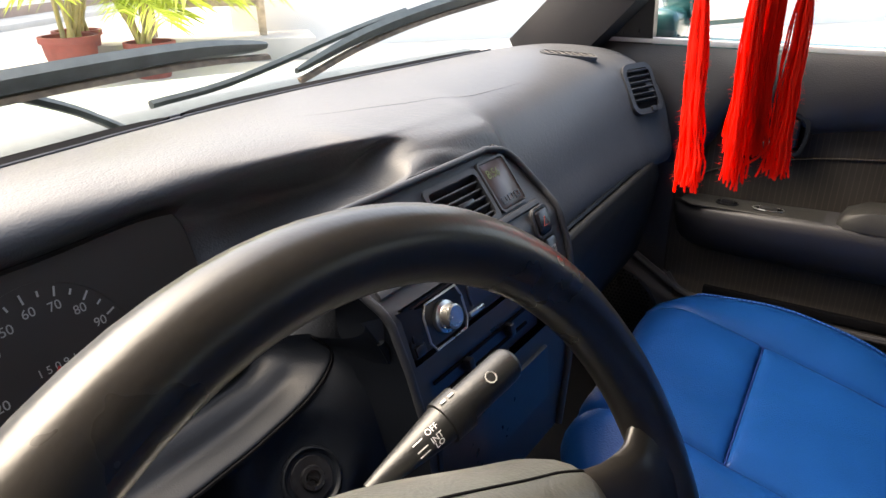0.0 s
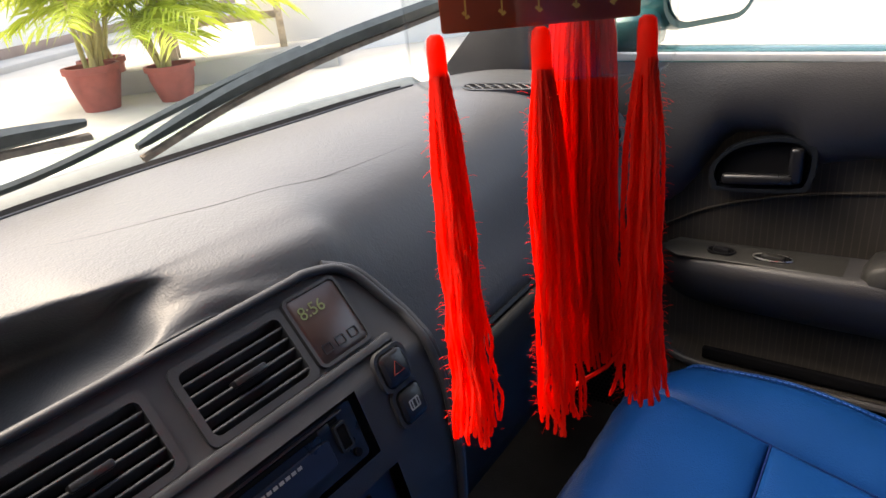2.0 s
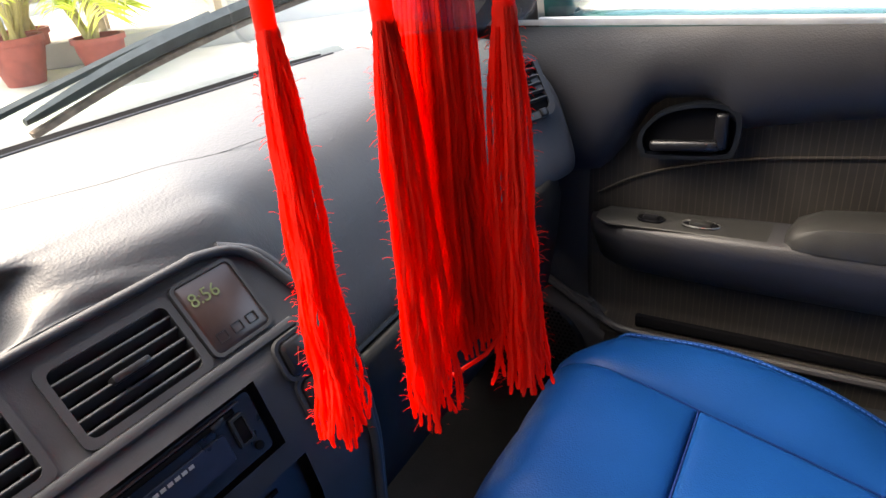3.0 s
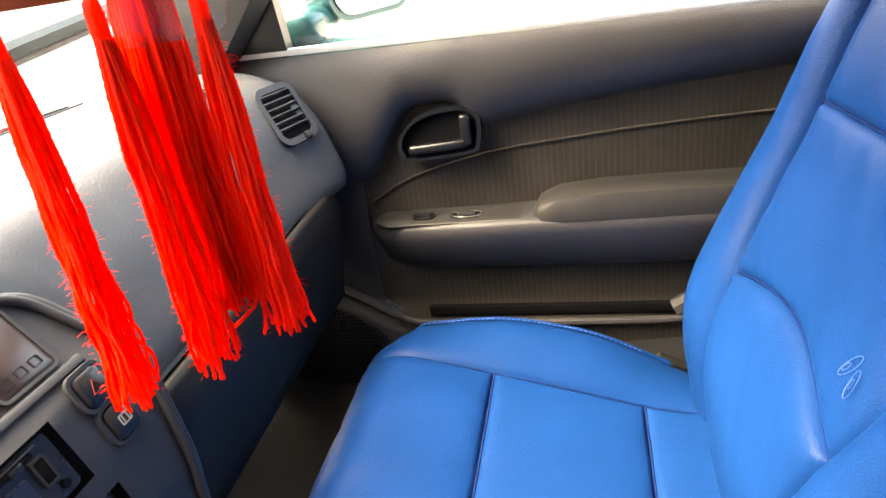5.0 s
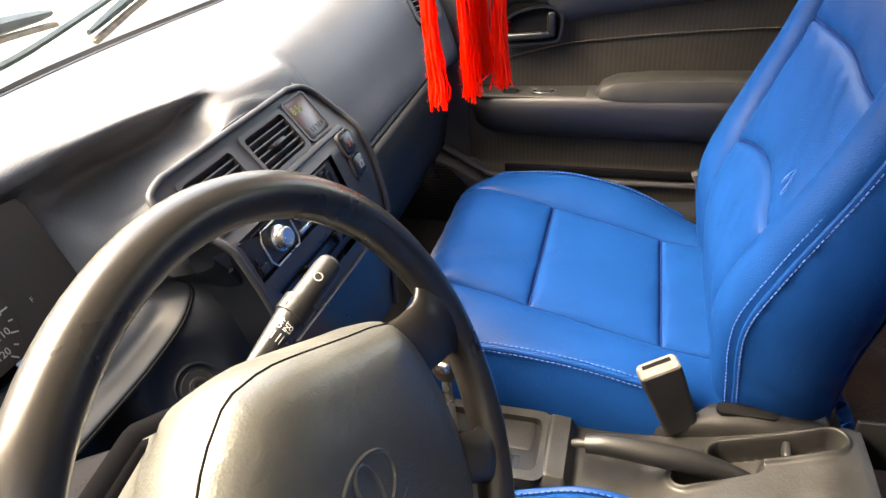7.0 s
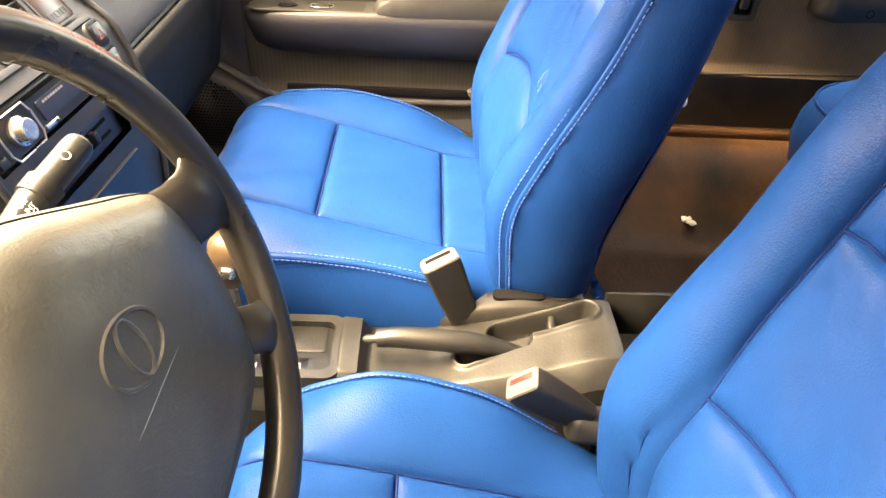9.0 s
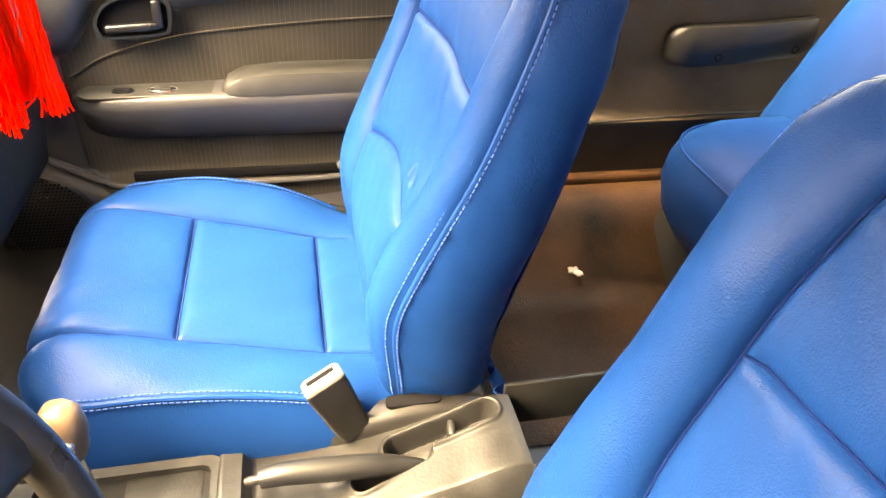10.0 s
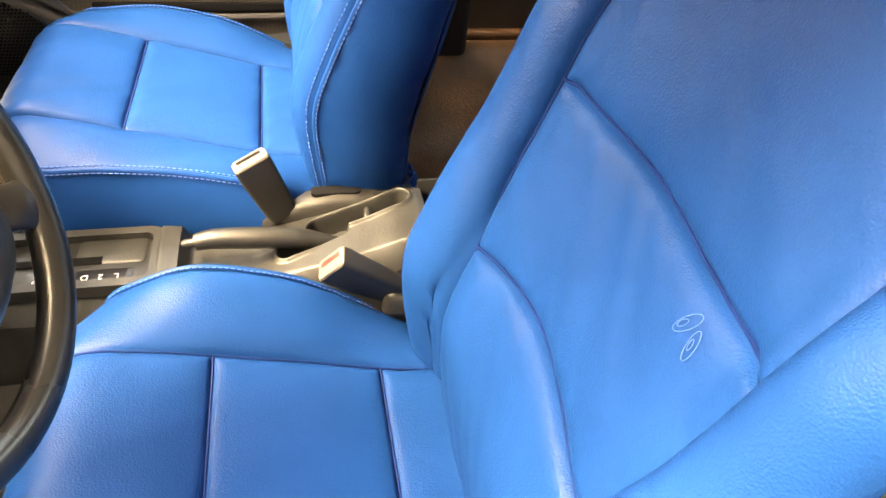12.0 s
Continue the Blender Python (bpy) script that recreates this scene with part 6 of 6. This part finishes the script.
for y, w, h in ((0.098, 0.014, 0.006), (0.088, 0.026, 0.022), (0.06, 0.031, 0.034), (0.0, 0.032, 0.040), (-0.20, 0.032, 0.043), (-0.28, 0.030, 0.040), (-0.33, 0.02, 0.01)):
    grip.append([Vector((0.655 + x, y, 0.452 + h * zz)) for x, zz in ((-w, 0), (-w * 1.05, 0.5), (-w * 0.85, 0.9), (0, 1), (w * 0.9, 0.95), (w, 0))])
under(part("grip", loft(grip), ARMREST, None, "worn grey padded grip", 50), door)
# inside handle
HMx = face_pose((0.662, 0.222, 0.577), (0, -1, 0), (-1, 0, 0))
hp = [(-0.058, -0.030), (-0.048, -0.037), (0.040, -0.030), (0.056, -0.018), (0.060, 0.018), (0.050, 0.034), (0.015, 0.038), (-0.030, 0.026), (-0.055, 0.004), (-0.062, -0.016)]
hp = [(p.x, p.y) for p in spline([(x, y, 0) for x, y in hp], 4, True)]
hi = [(x * 0.90, y * 0.87) for x, y in hp]
under(part("handle_bezel", ring(hp, hi, -0.012, 0.005, HMx), LOWER, None, "black handle surround"), door)
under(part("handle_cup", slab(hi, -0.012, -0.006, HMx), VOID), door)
under(part("handle_pull", rbox(0.085, 0.014, 0.012, HMx @ pose(-0.004, -0.017, 0.003, 0, 0, 4), 0.005, 3), BLACK, None, "black pull lever"), door)
under(part("handle_stop", rbox(0.016, 0.046, 0.012, HMx @ pose(0.038, 0.004, 0.002), 0.005, 3), BLACK), door)
# pocket and speaker
bm = grid(lambda y, v: (0.690 - 0.030 * math.sin(math.pi * 0.5 * min(1, 2.2 * (1 - v))) - 0.006, y, lerp(0.075, 0.272, v)), span(-0.36, 0.33, 20), span(0, 1, 14))
under(part("map_pocket", bm, DOORPAD, None, "black map pocket", 70), door)
under(part("pocket_lip", tube(spline([(0.662, 0.345, 0.300), (0.656, 0.315, 0.274), (0.652, 0.25, 0.268), (0.652, 0.0, 0.268), (0.654, -0.12, 0.272), (0.66, -0.17, 0.288), (0.67, -0.22, 0.31)], 6), 0.006, 8), DOORPAD), door)
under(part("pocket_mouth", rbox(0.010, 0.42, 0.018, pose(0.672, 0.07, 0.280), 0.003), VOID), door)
under(part("pocket_end", tube(spline([(0.668, -0.10, 0.278), (0.668, -0.15, 0.305), (0.672, -0.24, 0.318), (0.68, -0.36, 0.32)], 6), 0.016, 8), DOORPAD), door)
bm = grid(lambda y, v: (lerp(0.654, 0.684, smoothstep(0.85, 1.0, v)), y, lerp(0.07, glide([(0.32, 0.272), (0.36, 0.300), (0.44, 0.343), (0.52, 0.372), (0.62, 0.385)], y), v)), span(0.322, 0.62, 24), span(0, 1, 24))
under(part("kick_panel", bm, DOORPAD, None, "black lower kick panel", 70), door)
spk = part("speaker_grille", slab([(p.x, p.y) for p in spline([(-0.085, -0.11, 0), (0.0, -0.125, 0), (0.085, -0.10, 0), (0.090, 0.0, 0), (0.06, 0.060, 0), (0.0, 0.088, 0), (-0.05, 0.095, 0), (-0.09, 0.05, 0)], 4, True)], 0, 0.005, face_pose((0.6535, 0.437, 0.210), (0, -1, 0), (-1, 0, 0)), 0.004), BLACK, None, "perforated black speaker grille")
under(spk, door)
bm = bmesh.new()
for i in range(26):
    for j in range(30):
        y, z = 0.350 + 0.0070 * i + 0.0035 * (j % 2), 0.095 + 0.0070 * j
        if (y - 0.437) ** 2 / 0.078**2 + (z - 0.20) ** 2 / 0.095**2 < 1:
            bm.faces.new([bm.verts.new((0.6481, y + 0.0024 * math.cos(a), z + 0.0024 * math.sin(a))) for a in span(0, 5.24, 5)])
ho = tagged(part("perforation", bm, VOID), kind="stuff")
ho.parent = spk
under(part("kick_welt", tube(spline([(0.664, 0.52, 0.375), (0.660, 0.44, 0.345), (0.658, 0.37, 0.305), (0.656, 0.33, 0.282)], 6), 0.007, 8), DOORPAD), door)

# rear door
rdoor = thing("rear_door", "closed rear door with dusty brown cloth trim", "car door", (0.76, -0.9, 0.05))


def rdoor_x(y, z):
    return 0.735 - 0.02 * smoothstep(0.60, 0.68, z) - 0.012 * smoothstep(0.34, 0.325, z)


bm = grid(lambda y, z: (rdoor_x(y, z), y, z), span(-1.36, -0.46, 30), span(0.325, 0.705, 26))
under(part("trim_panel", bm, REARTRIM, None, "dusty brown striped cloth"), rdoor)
bm = grid(lambda y, z: (rdoor_x(y, z) - 0.004, y, z), span(-1.36, -0.46, 20), span(0.14, 0.328, 12))
under(part("lower_panel", bm, REARVINYL, None, "dark brown vinyl lower panel"), rdoor)
under(part("panel_welt", tube([(0.717, y, 0.330 + 0.012 * smoothstep(-0.5, -1.0, y)) for y in span(-1.36, -0.46, 20)], 0.0028, 6), ARMREST), rdoor)
under(part("upper_pad", rbox(0.035, 0.90, 0.085, pose(0.722, -0.91, 0.675), 0.015, 3), DOORPAD), rdoor)
under(part("door_skin", rbox(0.05, 0.92, 0.62, pose(0.795, -0.91, 0.39), 0.01), TEAL), rdoor)
wl = [(0.733, -0.52, 0.555), (0.733, -0.66, 0.575), (0.733, -0.80, 0.598), (0.733, -0.95, 0.615), (0.733, -1.2, 0.63)]
under(part("cloth_welt", tube(spline(wl, 8), 0.003, 6), REARTRIM), rdoor)
pu = []
for y, w, zt, zb in ((-0.772, 0.012, 0.520, 0.470), (-0.785, 0.034, 0.535, 0.458), (-0.82, 0.040, 0.540, 0.452), (-0.95, 0.040, 0.543, 0.458), (-1.07, 0.040, 0.553, 0.472), (-1.095, 0.036, 0.555, 0.482), (-1.11, 0.012, 0.545, 0.495)):
    x0 = 0.733
    pu.append([Vector((x0, y, zb)), Vector((x0 - w * 0.85, y, zb + 0.004)), Vector((x0 - w, y, zb + 0.016)), Vector((x0 - w, y, zt - 0.018)), Vector((x0 - w * 0.8, y, zt - 0.002)), Vector((x0 - w * 0.3, y, zt)), Vector((x0, y, zt - 0.008))])
under(part("pull_handle", loft(pu), CONSOLE_D, None, "dark grey moulded pull handle", 50), rdoor)
for y, z in ((-0.880, 0.478), (-1.055, 0.492)):
    under(part("screw_hole", loft([circ(r, h, face_pose((0.6935, y, z), (0, 1, 0), (-1, 0, 0)), 14) for r, h in ((0.0085, -0.004), (0.0085, 0.001), (0.0065, 0.0012), (0.0060, -0.003))]), VOID), rdoor)
under(part("switch_frame", ring(outline(0.058, 0.082, 0.010), outline(0.036, 0.060, 0.006), -0.003, 0.006, face_pose((0.730, -0.640, 0.484), (0, -1, 0), (-1, 0, 0))), ARMREST), rdoor)
under(part("switch_well", slab(outline(0.038, 0.062, 0.006), -0.003, 0.0, face_pose((0.730, -0.640, 0.484), (0, -1, 0), (-1, 0, 0))), VOID), rdoor)
under(part("window_switch", rbox(0.018, 0.040, 0.010, face_pose((0.728, -0.640, 0.486), (0, -1, 0), (-1, 0, 0)), 0.004, 3), ARMREST), rdoor)
rg = under(part("window_glass", grid(lambda y, v: (lerp(0.715, 0.61, v), y, lerp(0.70, 1.06, v)), span(-1.3, -0.48, 4), span(0, 1, 4)), PANE), rdoor)
rg.visible_shadow = False
sillp = part("door_sill", rbox(0.05, 1.8, 0.05, pose(0.725, -0.30, 0.185), 0.012, 3), CARPET)
tagged(sillp, "worn brown covered door sill", "sill", kind="structure")
dd = part("left_front_wall", rbox(0.06, 1.02, 0.66, pose(-0.765, 0.13, 0.36), 0.01), DOORPAD)
tagged(dd, "dark driver door with its window down", "car door", kind="structure")
left = part("left_rear_wall", rbox(0.05, 0.92, 0.62, pose(-0.76, -0.91, 0.39), 0.01), DOORPAD)
tagged(left, "dark trim of the opposite rear door", "door trim", kind="structure")
qp = part("quarter_trim", rbox(0.05, 0.34, 0.62, pose(0.70, -1.42, 0.42, 0, 0, 0), 0.02, 3), PILLAR)
tagged(qp, "dark trim beside the rear bench", "trim", kind="structure")

# ---- small things ----
crumb = bmesh.new()
rnd = random.Random(9)
for k in range(3):
    b = bmesh.new()
    bmesh.ops.create_icosphere(b, subdivisions=2, radius=0.011)
    for v in b.verts:
        v.co *= 0.7 + 0.5 * noise.noise(v.co * 120 + Vector((k, 0, 0))) + 0.2
        v.co.z *= 0.5
    bmesh.ops.translate(b, verts=b.verts, vec=(0.540 + 0.012 * (k - 1), -0.584 + 0.010 * (k % 2), floor_z(0.540, -0.584) + 0.004))
    me = bpy.data.meshes.new("scrap")
    b.to_mesh(me)
    b.free()
    crumb.from_mesh(me)
    bpy.data.meshes.remove(me)
tagged(part("paper_scrap", crumb, PAPER), "small crumpled white paper scrap on the floor", "litter")
latch = part("belt_anchor", rbox(0.02, 0.05, 0.025, pose(0.625, -0.09, 0.205, 25), 0.006, 3), CONSOLE)
tagged(latch, "pale belt anchor between seat and door", "belt anchor")

# hanging charm
charm = thing("hanging_charm", "red lucky charm card with red tassels in a clear sleeve", "ornament", (-0.020, 0.174, 0.84))
K1, K3 = Vector((-0.036, 0.203, 0.840)), Vector((-0.004, 0.147, 0.840))
across = (K3 - K1).normalized()
fn_ = Vector((across.y, -across.x, 0)) * 1.0
if fn_.dot(Vector((-1, -0.3, 0))) < 0:
    fn_ = -fn_
CP = face_pose((K1 + K3) / 2 + Vector((0, 0, 0.052)), across, fn_)
under(part("sleeve", slab(outline(0.082, 0.130, 0.007), -0.001, 0.001, CP, 0.0004), SLEEVE, None, "clear plastic sleeve"), charm)
under(part("sleeve_edge", tube([CP @ Vector((x, y, 0)) for x, y in outline(0.082, 0.130, 0.007)], 0.0006, 4, closed=True), SLEEVE), charm)
cd = under(part("card", slab(outline(0.060, 0.105, 0.001, 2), -0.0003, 0.0004, CP @ pose(0, 0.0045, 0), 0.0002), CARDRED, None, "dark red printed card"), charm)
bm = bmesh.new()
rnd = random.Random(2)
for c in range(5):
    x0 = -0.022 + 0.011 * c
    rbox(0.0005, 0.092, 0.0003, CP @ pose(x0, 0.002, 0.0014), 0, 1, bm)
    for r in range(15):
        for sg in (-1, 1):
            y, w = -0.043 + 0.0064 * r, 0.0030 - 0.0009 * abs((r % 5) - 2)
            rbox(w, 0.0009, 0.0003, CP @ pose(x0 + sg * w * 0.42, y + rnd.uniform(-0.0006, 0.0006), 0.0014, 0, 0, sg * rnd.uniform(30, 48)), 0, 1, bm)
go = tagged(part("gold_print", bm, GOLD, None, "worn gold ornament print"), kind="stuff")
go.parent = cd
for k, K in ((0, K1), (1, (K1 + K3) / 2), (2, K3)):
    under(part("eyelet", tube([CP @ Vector(((k - 1) * 0.0325 + 0.0032 * math.cos(a), -0.052 + 0.0032 * math.sin(a), 0.0005)) for a in span(0, 6.0, 15)], 0.0006, 4, closed=True), SLEEVE), charm)


def tassel(top, length, r0, r1, count, lean, seed, label, fuzz=60, thick=0.00074, twist=True, neck=0.0031):
    """A bound neck and a skirt of strands that fills out just below it."""
    rnd = random.Random(seed)
    kn = under(part("tassel", loft([[Vector(top) + Vector((r * math.cos(a), r * math.sin(a), h)) for a in span(0, 5.7, 10)] for h, r in ((0.004, neck * 0.5), (0.003, neck * 0.85), (-0.001, neck), (-0.008, neck), (-0.0105, neck * 0.9), (-0.013, neck * 1.1))]), RED, None, label), charm)
    bm = bmesh.new()
    for k in range(count):
        a, q = rnd.uniform(0, 6.28), math.sqrt(rnd.random())
        ln = length * rnd.choice((rnd.uniform(0.86, 1.03), rnd.uniform(0.95, 1.03), rnd.uniform(0.97, 1.02)))
        out_ = Vector((math.cos(a), math.sin(a), 0)) * q
        b1, b2 = rnd.gauss(0, 0.0012), rnd.gauss(0, 0.0012)
        pts = []
        for t in span(0, 1, 12):
            r = lerp(r0, r1, t) * smoothstep(-0.02, 0.16, t) + neck * 0.85 * (1 - smoothstep(-0.02, 0.16, t))
            pts.append(Vector(top) + out_ * r + Vector(lean) * t + Vector((b1 * math.sin(3.14 * t) + rnd.gauss(0, 0.0008) * t, b2 * math.sin(4.5 * t) + rnd.gauss(0, 0.0008) * t, -0.008 - (ln - 0.008) * t)))
        if twist:
            pts = spline(pts, 6)
            tube(pts, thick, 5, bm, taper=[1.12 if i % 2 else 0.82 for i in range(len(pts))])
        else:
            tube(pts, thick, 4, bm)
    for k in range(fuzz):
        t, a = rnd.uniform(0.1, 1), rnd.uniform(0, 6.28)
        p = Vector(top).lerp(Vector(top) + Vector((0, 0, -length)) + Vector(lean), t) + lerp(r0, r1, t) * Vector((math.cos(a), math.sin(a), 0))
        d = Vector((math.cos(a), math.sin(a), rnd.uniform(-0.8, 0.5))) * rnd.choice((0.001, 0.0015, 0.002, 0.0035))
        tube([p, p + d * 0.6 + Vector((0, 0, 0.0004)), p + d], 0.00007, 3, bm)
    o_ = tagged(part("strand_bundle", bm, RED, None, "loose red thread strands"), kind="stuff")
    o_.parent = kn


tassel(K1, 0.138, 0.0042, 0.0088, 46, (-0.012, -0.010, 0), 11, "long red thread tassel", 420)
tassel((K1 + K3) / 2 + fn_ * 0.004, 0.137, 0.0042, 0.0086, 46, (-0.004, -0.004, 0), 12, "long red thread tassel", 420)
tassel(K3, 0.134, 0.0042, 0.0082, 44, (0.000, -0.001, 0), 13, "long red thread tassel", 420)
tassel((K1 + K3) / 2 - fn_ * 0.010 + Vector((0, 0, 0.03)) + across * 0.014, 0.150, 0.009, 0.0125, 300, (0.0, 0.0, 0), 14, "thick red silk tassel behind the card", 0, 0.00062, False, 0.0075)
bm = tube([K3 + Vector((-0.001, 0, -0.105)), K3 - across * 0.012 + Vector((0, 0, -0.122)), K3 - across * 0.024 + Vector((0, 0, -0.130))], 0.0009, 5)
under(part("stray_strand", bm, RED), charm)
top = CP @ Vector((0, 0.065, 0))
under(part("cord", tube([top, Vector((top.x, 0.115, roof_z(top.x, 0.115)))], 0.0012, 6), RED, None, "red hanging cord"), charm)
